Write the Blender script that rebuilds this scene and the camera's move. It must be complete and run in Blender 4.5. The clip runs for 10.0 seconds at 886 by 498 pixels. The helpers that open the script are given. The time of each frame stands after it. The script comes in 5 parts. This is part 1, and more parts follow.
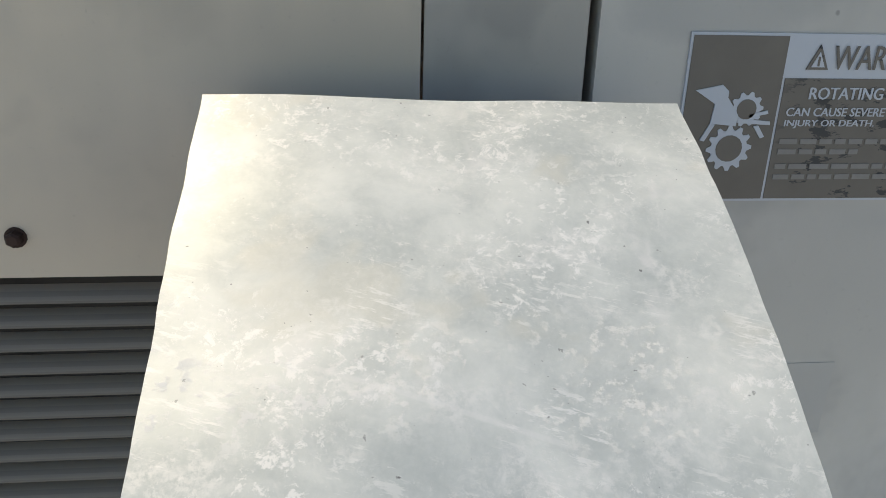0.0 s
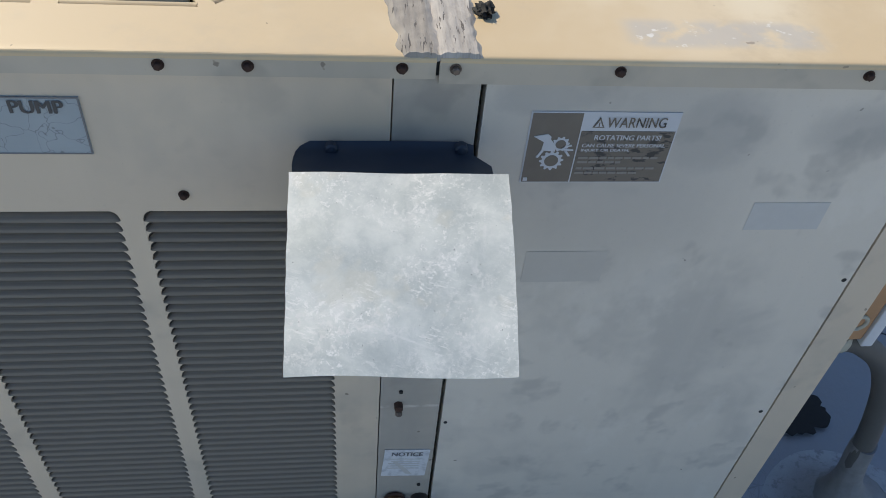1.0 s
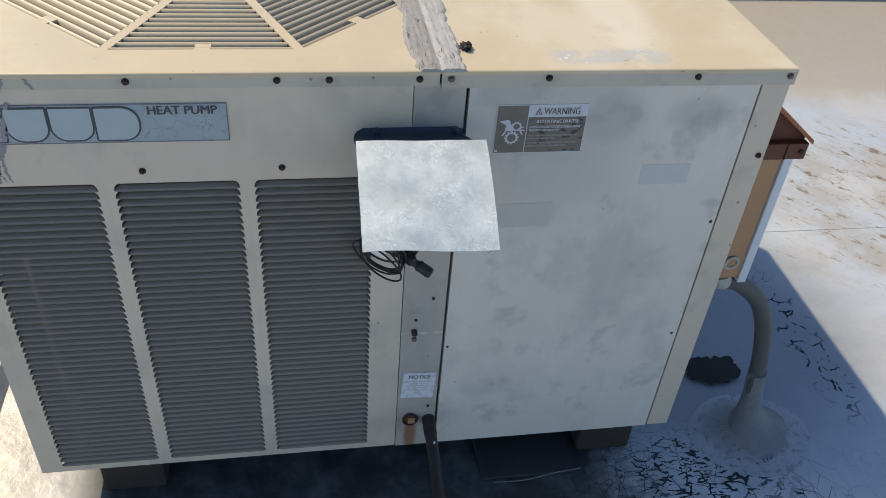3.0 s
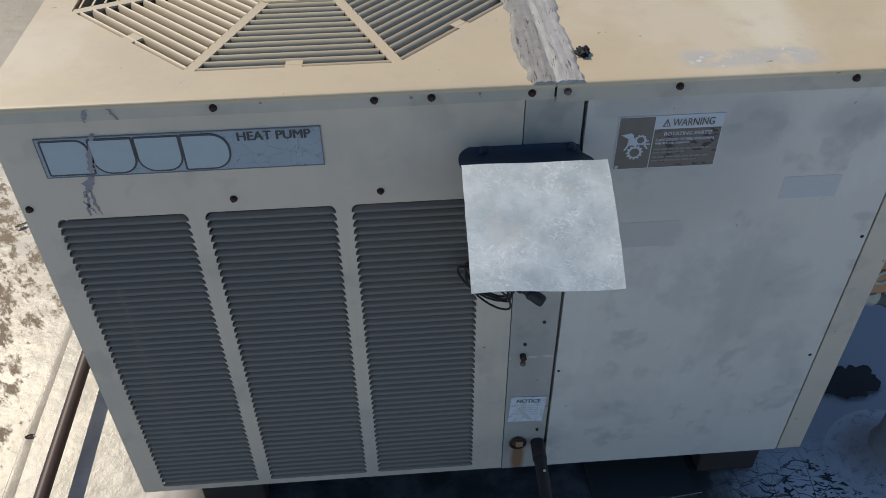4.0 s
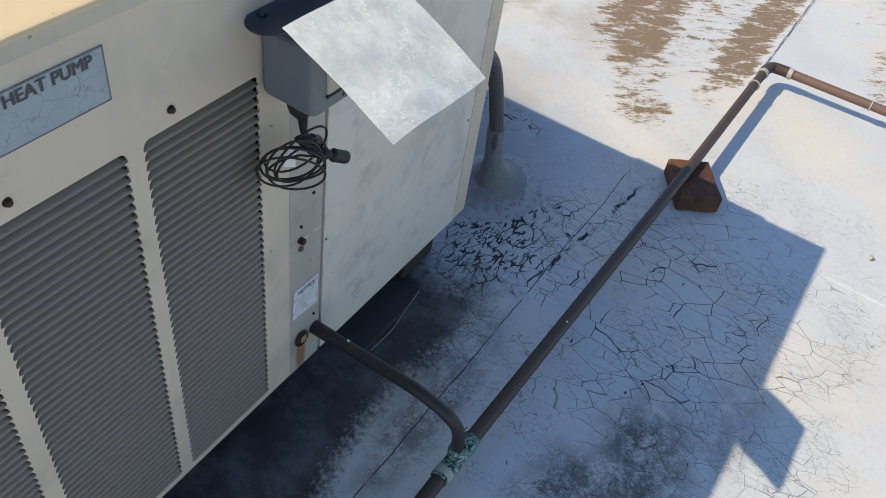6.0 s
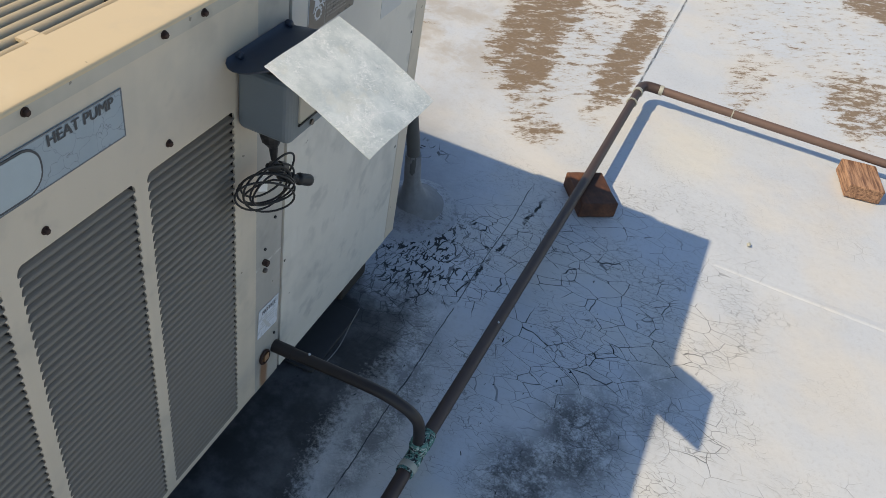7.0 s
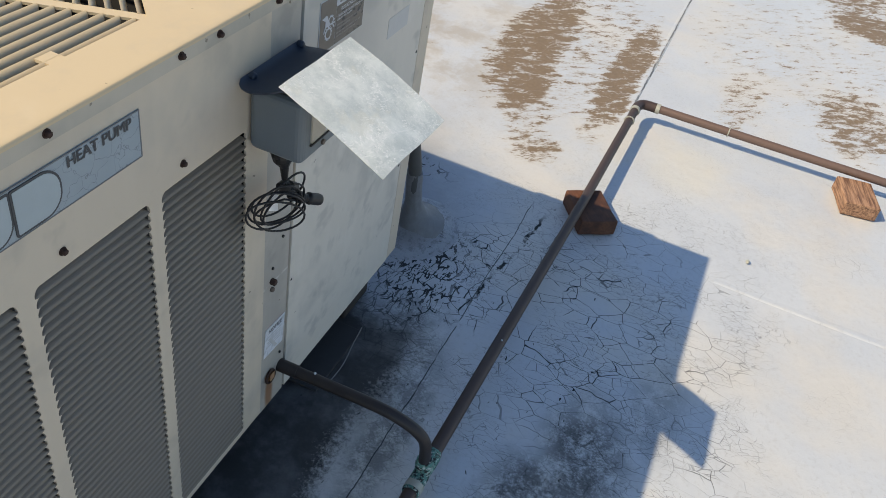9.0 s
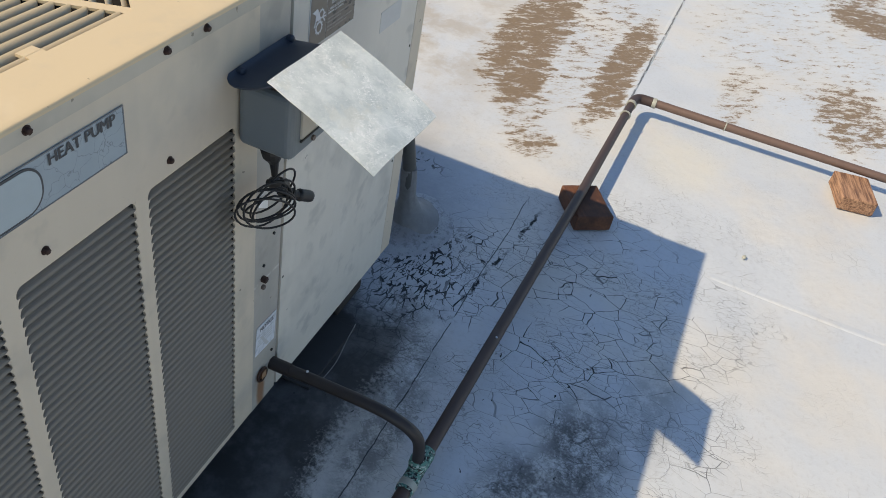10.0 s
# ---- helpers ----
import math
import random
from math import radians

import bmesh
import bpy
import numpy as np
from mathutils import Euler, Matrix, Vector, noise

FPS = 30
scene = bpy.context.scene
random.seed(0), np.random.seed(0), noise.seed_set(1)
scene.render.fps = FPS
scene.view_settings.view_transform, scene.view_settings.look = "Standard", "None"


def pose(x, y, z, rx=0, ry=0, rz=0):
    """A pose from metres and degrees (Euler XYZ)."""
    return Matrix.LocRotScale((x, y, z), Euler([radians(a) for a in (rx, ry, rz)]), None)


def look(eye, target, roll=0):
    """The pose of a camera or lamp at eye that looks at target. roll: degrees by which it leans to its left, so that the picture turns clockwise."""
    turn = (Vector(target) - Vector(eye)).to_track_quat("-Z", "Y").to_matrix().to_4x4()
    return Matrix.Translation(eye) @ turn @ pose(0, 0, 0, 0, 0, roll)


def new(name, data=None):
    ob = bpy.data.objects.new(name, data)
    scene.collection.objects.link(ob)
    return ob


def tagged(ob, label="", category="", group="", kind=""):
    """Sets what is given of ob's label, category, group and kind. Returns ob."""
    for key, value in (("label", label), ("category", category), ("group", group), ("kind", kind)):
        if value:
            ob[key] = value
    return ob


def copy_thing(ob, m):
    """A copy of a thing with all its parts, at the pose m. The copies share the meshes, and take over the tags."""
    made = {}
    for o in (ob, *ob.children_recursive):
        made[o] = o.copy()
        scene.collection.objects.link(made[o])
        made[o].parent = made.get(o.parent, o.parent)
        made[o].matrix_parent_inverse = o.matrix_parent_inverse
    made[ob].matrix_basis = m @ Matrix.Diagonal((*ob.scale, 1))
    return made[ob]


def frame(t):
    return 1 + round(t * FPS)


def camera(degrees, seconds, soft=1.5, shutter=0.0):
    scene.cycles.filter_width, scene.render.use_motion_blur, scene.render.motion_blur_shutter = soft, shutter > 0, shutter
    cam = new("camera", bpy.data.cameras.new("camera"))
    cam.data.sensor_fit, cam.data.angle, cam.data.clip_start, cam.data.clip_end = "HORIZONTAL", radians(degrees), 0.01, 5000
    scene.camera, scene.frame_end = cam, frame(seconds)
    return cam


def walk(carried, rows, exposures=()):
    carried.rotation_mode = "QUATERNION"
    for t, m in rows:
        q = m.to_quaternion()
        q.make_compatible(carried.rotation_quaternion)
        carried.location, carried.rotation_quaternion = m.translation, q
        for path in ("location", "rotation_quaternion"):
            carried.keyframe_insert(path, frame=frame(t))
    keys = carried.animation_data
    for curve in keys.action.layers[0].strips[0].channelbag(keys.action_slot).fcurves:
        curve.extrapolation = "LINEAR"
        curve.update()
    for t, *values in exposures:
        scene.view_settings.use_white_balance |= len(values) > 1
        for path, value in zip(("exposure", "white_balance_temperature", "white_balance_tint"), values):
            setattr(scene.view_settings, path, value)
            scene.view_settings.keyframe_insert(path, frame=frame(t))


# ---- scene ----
cam = camera(56.0, 10.0, 0.8)
PATH = [
    (0, (0.743, -0.382, 0.944), (0.952, 1.45, 0.168), 1.8),
    (0.2, (0.727, -0.365, 1.012), (0.91, 1.318, -0.052), 3.6),
    (0.3, (0.722, -0.375, 1.033), (0.91, 1.288, -0.062), 4.3),
    (0.5, (0.725, -0.415, 1.131), (0.9, 1.148, -0.105), 5.2),
    (0.7, (0.731, -0.472, 1.242), (0.913, 0.996, -0.103), 5.8),
    (0.8, (0.735, -0.515, 1.271), (0.919, 0.935, -0.094), 5.7),
    (1, (0.731, -0.598, 1.323), (0.968, 0.794, -0.092), 6.3),
    (1.2, (0.722, -0.697, 1.352), (1.005, 0.708, -0.043), 5.9),
    (1.5, (0.702, -0.805, 1.396), (1.039, 0.635, 0.05), 6.1),
    (2, (0.726, -0.886, 1.406), (1.058, 0.613, 0.124), 5.3),
    (2.2, (0.738, -0.916, 1.408), (1.056, 0.606, 0.151), 4.7),
    (3.3, (0.583, -1.072, 1.499), (0.912, 0.464, 0.26), 5.3),
    (3.5, (0.583, -1.073, 1.501), (0.814, 0.495, 0.282), 3.4),
    (3.8, (0.602, -0.976, 1.492), (0.709, 0.575, 0.234), 0.5),
    (4, (0.605, -0.904, 1.476), (0.709, 0.595, 0.156), -0.6),
    (4.2, (0.575, -0.85, 1.466), (0.773, 0.578, 0.08), 0.0),
    (4.5, (0.465, -0.759, 1.416), (0.978, 0.508, -0.043), 4.8),
    (5, (0.322, -0.647, 1.346), (1.292, 0.262, -0.148), 12.5),
    (5.2, (0.278, -0.641, 1.337), (1.313, 0.208, -0.15), 12.2),
    (5.5, (0.218, -0.654, 1.327), (1.336, 0.161, -0.118), 9.9),
    (5.7, (0.176, -0.62, 1.329), (1.362, 0.126, -0.099), 9.7),
    (6.8, (-0.085, -0.568, 1.385), (1.368, -0.133, 0.081), 11.7),
    (7, (-0.087, -0.564, 1.39), (1.38, -0.126, 0.102), 11.4),
    (7.5, (-0.086, -0.558, 1.388), (1.397, -0.117, 0.12), 11.2),
    (8, (-0.091, -0.554, 1.388), (1.397, -0.115, 0.126), 11.2),
    (8.5, (-0.098, -0.548, 1.389), (1.396, -0.112, 0.133), 11.4),
    (9, (-0.099, -0.538, 1.39), (1.398, -0.106, 0.137), 11.6),
    (9.5, (-0.093, -0.536, 1.389), (1.405, -0.109, 0.133), 11.8),
    (10, (-0.081, -0.538, 1.384), (1.411, -0.118, 0.121), 11.8),
]
EXPOSURES = [(0.0, 0.26, 7200, 10), (0.2, 0.17, 7300, 10), (0.4, 0.22, 7400, 10), (0.5, 0.17, 7150, 10), (0.7, 0.30, 6650, 10), (1.0, 0.15, 6450, 10), (1.2, 0.11, 6450, 10), (2.2, 0.24, 6400, 10),
             (3.5, 0.25, 6350, 10), (4.0, -0.23, 6100, 10), (4.2, -0.28, 6150, 10), (4.5, -0.12, 6250, 10), (5.0, 0.36, 6600, 10), (5.2, 0.55, 6750, 10), (5.5, 0.53, 6750, 10),
             (7.0, 0.28, 7000, 10), (7.5, 0.22, 7000, 10), (9.0, 0.33, 7000, 10), (10.0, 0.34, 7000, 10)]
walk(cam, [(t, look(eye, target, roll)) for t, eye, target, roll in PATH], EXPOSURES)
SUN, SKY = 3.8, 0.138

# ---- light ----
SUN_FROM = Vector((-0.611, 0.717, 0.946)).normalized()
world = bpy.data.worlds.new("sky")
scene.world = world
world.use_nodes = True
wn = world.node_tree
sky = wn.nodes.new("ShaderNodeTexSky")
sky.sky_type = "NISHITA"
sky.sun_disc = False
sky.sun_elevation = math.asin(SUN_FROM.z)
sky.sun_rotation = radians(319.6)
sky.altitude, sky.air_density, sky.dust_density, sky.ozone_density = 100, 1.0, 0.15, 2.0
wn.links.new(sky.outputs[0], wn.nodes["Background"].inputs[0])
wn.nodes["Background"].inputs[1].default_value = SKY
sun_data = bpy.data.lights.new("sun", "SUN")
sun_data.energy, sun_data.angle, sun_data.color = SUN, radians(0.53), (1.0, 0.865, 0.645)
sun = new("sun", sun_data)
sun.matrix_world = look(SUN_FROM * 20, (0, 0, 0))


# ---- materials ----
class Mat:
    """A small builder for node materials in world coordinates."""

    def __init__(self, name, rough=0.6, metal=0.0, spec=0.5):
        self.m = bpy.data.materials.new(name)
        self.m.use_nodes = True
        self.t = self.m.node_tree
        self.b = self.t.nodes["Principled BSDF"]
        self.b.inputs["Roughness"].default_value = rough
        self.b.inputs["Metallic"].default_value = metal
        self.b.inputs["Specular IOR Level"].default_value = spec
        self.pos = self.n("ShaderNodeNewGeometry").outputs["Position"]

    def n(self, kind, **kw):
        node = self.t.nodes.new(kind)
        for k, v in kw.items():
            node.inputs[k].default_value = v
        return node

    def link(self, a, b):
        self.t.links.new(a, b)

    def coords(self, scale=(1, 1, 1), loc=(0, 0, 0), rot=(0, 0, 0), src=None):
        mp = self.n("ShaderNodeMapping")
        mp.inputs["Scale"].default_value = scale
        mp.inputs["Location"].default_value = loc
        mp.inputs["Rotation"].default_value = [radians(a) for a in rot]
        self.link(src or self.pos, mp.inputs["Vector"])
        return mp.outputs[0]

    def noise(self, scale, detail=4, rough=0.55, at=None, distort=0.0):
        nd = self.n("ShaderNodeTexNoise", Scale=scale, Detail=detail, Roughness=rough, Distortion=distort)
        self.link(at or self.pos, nd.inputs["Vector"])
        return nd.outputs["Fac"]

    def warp(self, amount, scale):
        nd = self.n("ShaderNodeTexNoise", Scale=scale, Detail=3)
        self.link(self.pos, nd.inputs["Vector"])
        v = self.n("ShaderNodeVectorMath")
        v.operation = "MULTIPLY_ADD"
        self.link(nd.outputs["Color"], v.inputs[0])
        v.inputs[1].default_value = (amount,) * 3
        self.link(self.pos, v.inputs[2])
        return v.outputs[0]

    def cracks(self, scale, at=None, lo=0.0, hi=0.03):
        nd = self.n("ShaderNodeTexVoronoi", Scale=scale)
        nd.feature = "DISTANCE_TO_EDGE"
        self.link(at or self.pos, nd.inputs["Vector"])
        return self.ramp(nd.outputs["Distance"], hi, lo)

    def ramp(self, fac, lo, hi):
        r = self.n("ShaderNodeMapRange")
        r.interpolation_type = "SMOOTHSTEP"
        self.link(fac, r.inputs["Value"])
        if lo < hi:
            r.inputs["From Min"].default_value, r.inputs["From Max"].default_value = lo, hi
        else:
            r.inputs["From Min"].default_value, r.inputs["From Max"].default_value = hi, lo
            r.inputs["To Min"].default_value, r.inputs["To Max"].default_value = 1, 0
        return r.outputs[0]

    def math(self, op, a, b=0.0):
        nd = self.n("ShaderNodeMath")
        nd.operation = op
        for i, v in ((0, a), (1, b)):
            if isinstance(v, (int, float)):
                nd.inputs[i].default_value = v
            else:
                self.link(v, nd.inputs[i])
        return nd.outputs[0]

    def mul(self, *a):
        out = a[0]
        for x in a[1:]:
            out = self.math("MULTIPLY", out, x)
        return out

    def axis(self, k):
        s = self.n("ShaderNodeSeparateXYZ")
        self.link(self.pos, s.inputs[0])
        return s.outputs[k]

    def blob(self, x, y, rx, ry, soft=0.5, wob=0.0, wscale=8, z=None):
        """A soft ellipse: 1 inside, 0 outside, its edge broken by noise. With z: in the x-z plane."""
        k = 1 if z is None else 2
        c = y if z is None else z
        dx = self.math("POWER", self.math("MULTIPLY", self.math("SUBTRACT", self.axis(0), x), 1 / rx), 2)
        dy = self.math("POWER", self.math("MULTIPLY", self.math("SUBTRACT", self.axis(k), c), 1 / ry), 2)
        d = self.math("SQRT", self.math("ADD", dx, dy))
        if wob:
            d = self.math("ADD", d, self.mul(self.math("SUBTRACT", self.noise(wscale, 5, 0.65), 0.5), wob))
        return self.ramp(d, 1 + soft, 1 - soft)

    def rangeto(self, v, lo, hi):
        nd = self.n("ShaderNodeMapRange")
        self.link(v, nd.inputs["Value"])
        nd.inputs["From Min"].default_value, nd.inputs["From Max"].default_value = 0.35, 0.65
        nd.inputs["To Min"].default_value, nd.inputs["To Max"].default_value = lo, hi
        return nd.outputs[0]

    def band(self, k, lo, hi, soft):
        a = self.ramp(self.axis(k), lo - soft, lo + soft)
        b = self.ramp(self.axis(k), hi + soft, hi - soft)
        return self.mul(a, b)

    def mix(self, fac, a, b):
        nd = self.n("ShaderNodeMix")
        nd.data_type = "RGBA"
        for i, v in ((0, fac), (6, a), (7, b)):
            if isinstance(v, (int, float)):
                nd.inputs[i].default_value = v
            elif isinstance(v, tuple):
                nd.inputs[i].default_value = (*v, 1)
            else:
                self.link(v, nd.inputs[i])
        return nd.outputs[2]

    def color(self, c):
        if isinstance(c, tuple):
            self.b.inputs["Base Color"].default_value = (*c, 1)
        else:
            self.link(c, self.b.inputs["Base Color"])
        return self

    def rough(self, fac, a, b):
        r = self.n("ShaderNodeMapRange")
        self.link(fac, r.inputs["Value"])
        r.inputs["To Min"].default_value, r.inputs["To Max"].default_value = a, b
        self.link(r.outputs[0], self.b.inputs["Roughness"])
        return self

    def bump(self, h, strength=0.3, dist=0.002):
        nd = self.n("ShaderNodeBump", Strength=strength, Distance=dist)
        self.link(h, nd.inputs["Height"])
        self.link(nd.outputs[0], self.b.inputs["Normal"])
        return self


def plain(name, c, rough=0.6, metal=0.0, vary=0.25, scale=40.0, bump=0.15):
    m = Mat(name, rough, metal)
    f = m.noise(scale, 5, 0.6)
    g = m.noise(scale * 0.15, 3, 0.5)
    dark = tuple(v * (1 - vary) for v in c)
    lite = tuple(min(1, v * (1 + vary * 0.6)) for v in c)
    m.color(m.mix(g, m.mix(f, dark, lite), c))
    m.bump(f, bump, 0.001)
    return m.m


def paint_front(name, base, blotch, amount):
    """Chalky beige paint in the shade side: faint vertical streaks, blotches, grime specks."""
    m = Mat(name, 0.55, 0, 0.4)
    big = m.ramp(m.noise(5.5, 4, 0.6, m.warp(0.12, 4)), 0.48, 0.66)
    spots = m.ramp(m.noise(17, 3, 0.5, m.warp(0.05, 9)), 0.56, 0.70)
    streak = m.noise(1.0, 3, 0.5, m.coords((30, 30, 2.2)))
    fine = m.noise(240, 3, 0.6)
    col = m.mix(m.mul(big, amount), base, blotch)
    col = m.mix(m.mul(spots, amount * 0.8), col, tuple(v * 0.82 for v in blotch))
    col = m.mix(m.mul(m.ramp(streak, 0.45, 0.75), 0.22), col, tuple(v * 1.12 for v in base))
    col = m.mix(m.mul(m.ramp(fine, 0.62, 0.75), 0.25), col, tuple(v * 0.7 for v in base))
    specks = m.mul(m.ramp(m.noise(55, 2, 0.5), 0.735, 0.76), 0.6)
    col = m.mix(specks, col, (0.09, 0.07, 0.055))
    m.color(col)
    m.rough(big, 0.5, 0.62)
    m.bump(m.math("ADD", m.mul(m.noise(7, 2), 1.0), m.mul(fine, 0.12)), 0.12, 0.004)
    return m


BEIGE = (0.575, 0.495, 0.39)
m_panel = paint_front("beige_paint", BEIGE, (0.46, 0.415, 0.345), 0.5)
mr = paint_front("mottled_paint", (0.615, 0.575, 0.505), (0.44, 0.423, 0.387), 0.66)
# grey smudges round the warning label, and a broad greyer blob behind them
grey_blots = mr.math("MAXIMUM", mr.blob(0.915, 0, 0.055, 0.026, 0.5, 0.9, 22, z=0.905), mr.blob(1.075, 0, 0.055, 0.055, 0.5, 0.9, 16, z=0.865))
grey_blots = mr.math("MAXIMUM", grey_blots, mr.mul(mr.blob(0.98, 0, 0.14, 0.16, 0.6, 0.8, 9, z=0.83), 0.7))
grey_blots = mr.math("MAXIMUM", grey_blots, mr.mul(mr.blob(1.22, 0, 0.05, 0.03, 0.5, 0.9, 18, z=0.87), 0.8))
worn = mr.mul(mr.ramp(mr.noise(8, 5, 0.65, mr.coords((1, 1, 0.7), (3, 1, 6))), 0.54, 0.66), 0.4)
under = mr.mix(worn, mr.b.inputs["Base Color"].links[0].from_socket, (0.69, 0.655, 0.59))
mr.color(mr.mix(mr.mul(grey_blots, 0.55), under, (0.30, 0.30, 0.29)))
m_right = mr
# the strip carries a rust run under its open knockout and a scratch line
ms = paint_front("strip_paint", (0.415, 0.385, 0.335), (0.32, 0.305, 0.275), 0.6)
run = ms.blob(0.803, 0, 0.012, 0.05, 0.45, 0.5, 60, z=0.150)
scr = ms.mul(ms.band(2, 0.4275, 0.4325, 0.0015), ms.ramp(ms.noise(60), 0.4, 0.6))
base_link = ms.b.inputs["Base Color"].links[0].from_socket
ms.color(ms.mix(ms.mul(scr, 0.6), ms.mix(ms.mul(run, 0.85), base_link, (0.23, 0.10, 0.035)), (0.62, 0.60, 0.55)))
m_panel, m_right, m_strip = m_panel.m, m_right.m, ms.m

m_flange = paint_front("flange_paint", (0.485, 0.435, 0.355), (0.37, 0.345, 0.295), 0.6).m
# the panel's beige paint, its colour darkened for the shade inside the louvers
m_louver = plain("shaded_louver_paint", (0.165, 0.141, 0.112), 0.5, 0, 0.18, 30)
m_lip = plain("shaded_lip_paint", (0.20, 0.172, 0.137), 0.5, 0, 0.15, 40)

mt = Mat("sunlit_top_paint", 0.5, 0, 0.5)
wear = mt.ramp(mt.noise(3.2, 5, 0.6, mt.warp(0.2, 3)), 0.50, 0.66)
grey_patch = mt.mul(mt.band(0, 0.985, 1.165, 0.012), mt.band(1, 0.018, 0.062, 0.008), mt.ramp(mt.noise(40, 4), 0.3, 0.55))
white_bits = mt.mul(grey_patch, mt.ramp(mt.noise(75, 3), 0.62, 0.68), 0.6)
pale = mt.blob(1.13, 0.23, 0.05, 0.20, 0.5, 0.8, 9)
stain = mt.mul(mt.ramp(mt.noise(9, 6, 0.7), 0.48, 0.68), 0.55)
c = mt.mix(mt.mul(wear, 0.7), (0.585, 0.46, 0.285), (0.67, 0.565, 0.40))
c = mt.mix(mt.mul(pale, 0.6), c, (0.74, 0.66, 0.50))
c = mt.mix(stain, c, (0.52, 0.42, 0.28))
c = mt.mix(mt.mul(grey_patch, 0.7), c, (0.46, 0.44, 0.41))
c = mt.mix(white_bits, c, (0.82, 0.82, 0.80))
c = mt.mix(mt.mul(mt.ramp(mt.noise(60, 2), 0.74, 0.76), 0.5), c, (0.14, 0.10, 0.07))
mt.color(c).bump(mt.noise(160, 3), 0.08, 0.001)
m_top = mt.m

# the aluminium rain sheet: dull, oxidised, with white spatter and a scratch
ma = Mat("oxidised_aluminium", 0.5, 0.2, 0.5)
cloud = ma.ramp(ma.noise(22, 6, 0.65, ma.warp(0.03, 25)), 0.3, 0.7)
ox = ma.ramp(ma.noise(300, 7, 0.8, ma.warp(0.008, 70)), 0.54, 0.66)
patches = ma.ramp(ma.noise(26, 4, 0.6, ma.coords((1, 1, 1), (3.1, 1.7, 0.4))), 0.46, 0.60)
spat = ma.mul(ox, patches)
low = ma.mul(ma.band(1, -0.205, -0.165, 0.012), ma.ramp(ma.noise(20, 3), 0.42, 0.6), ma.ramp(ma.noise(200, 6, 0.7), 0.52, 0.62))
white = ma.math("MAXIMUM", ma.mul(spat, 0.9), ma.mul(low, 0.9))
col = ma.mix(cloud, (0.545, 0.582, 0.55), (0.80, 0.82, 0.76))
col = ma.mix(ma.mul(white, 0.85), col, (0.84, 0.83, 0.79))
yell = ma.mul(ma.ramp(ma.noise(22, 3), 0.56, 0.66), 0.4)
col = ma.mix(yell, col, (0.74, 0.71, 0.59))
pits = ma.ramp(ma.noise(420, 2, 0.5), 0.76, 0.78)
col = ma.mix(ma.mul(pits, 0.8), col, (0.10, 0.10, 0.10))
ma.color(col)
ma.rough(white, 0.5, 0.75)
metalness = ma.n("ShaderNodeMapRange")
ma.link(white, metalness.inputs["Value"])
metalness.inputs["To Min"].default_value, metalness.inputs["To Max"].default_value = 0.22, 0.0
ma.link(metalness.outputs[0], ma.b.inputs["Metallic"])
grit = ma.ramp(ma.noise(520, 4, 0.7), 0.4, 0.62)
col = ma.mix(ma.mul(grit, 0.12), col, (0.82, 0.82, 0.78))
vert = ma.mul(ma.ramp(ma.noise(1, 4, 0.6, ma.coords((38, 9, 9))), 0.58, 0.70), ma.ramp(ma.noise(90, 4), 0.45, 0.6), 0.6)
col = ma.mix(vert, col, (0.85, 0.84, 0.80))
slope = ma.math("ADD", ma.math("SUBTRACT", ma.axis(1), -0.19), ma.mul(ma.math("SUBTRACT", ma.axis(0), 0.76), 0.32))
scratch = ma.mul(ma.ramp(ma.math("ABSOLUTE", slope), 0.0012, 0.0004), ma.band(0, 0.725, 0.80, 0.005))
col = ma.mix(ma.mul(scratch, 0.35), col, (0.88, 0.87, 0.83))
flk = ma.mul(ma.ramp(ma.noise(190, 7, 0.8, ma.warp(0.012, 60)), 0.53, 0.60), ma.ramp(ma.noise(17, 3, 0.5, ma.coords((1, 1, 1), (1.3, 5.2, 0))), 0.46, 0.58))
soft_ = ma.mul(ma.ramp(ma.noise(34, 6, 0.7, ma.coords((1, 1, 1), (6.1, 2.2, 0), (0, 0, 0), ma.warp(0.02, 40))), 0.50, 0.66), ma.ramp(ma.noise(330, 4, 0.7), 0.36, 0.6))
col = ma.mix(ma.mul(soft_, 0.6), col, (0.90, 0.89, 0.84))
col = ma.mix(ma.mul(flk, 0.8), col, (0.96, 0.95, 0.90))
brush = ma.mul(ma.ramp(ma.noise(1, 5, 0.7, ma.coords((60, 420, 420), (0, 0, 0), (0, 0, 0), ma.coords((1, 1, 1), (0, 0, 0), (0, 0, 22)))), 0.54, 0.62), ma.band(1, -0.215, -0.15, 0.02), ma.ramp(ma.noise(30, 3), 0.48, 0.58))
col = ma.mix(ma.mul(brush, 0.7), col, (0.93, 0.92, 0.87))
col = ma.mix(ma.mul(ma.ramp(ma.noise(260, 3, 0.6), 0.72, 0.74), 0.5), col, (0.12, 0.12, 0.11))
ma.color(col)
ma.bump(ma.math("ADD", ma.noise(9, 2), ma.mul(white, 0.10)), 0.15, 0.003)
m_sheet = ma.m

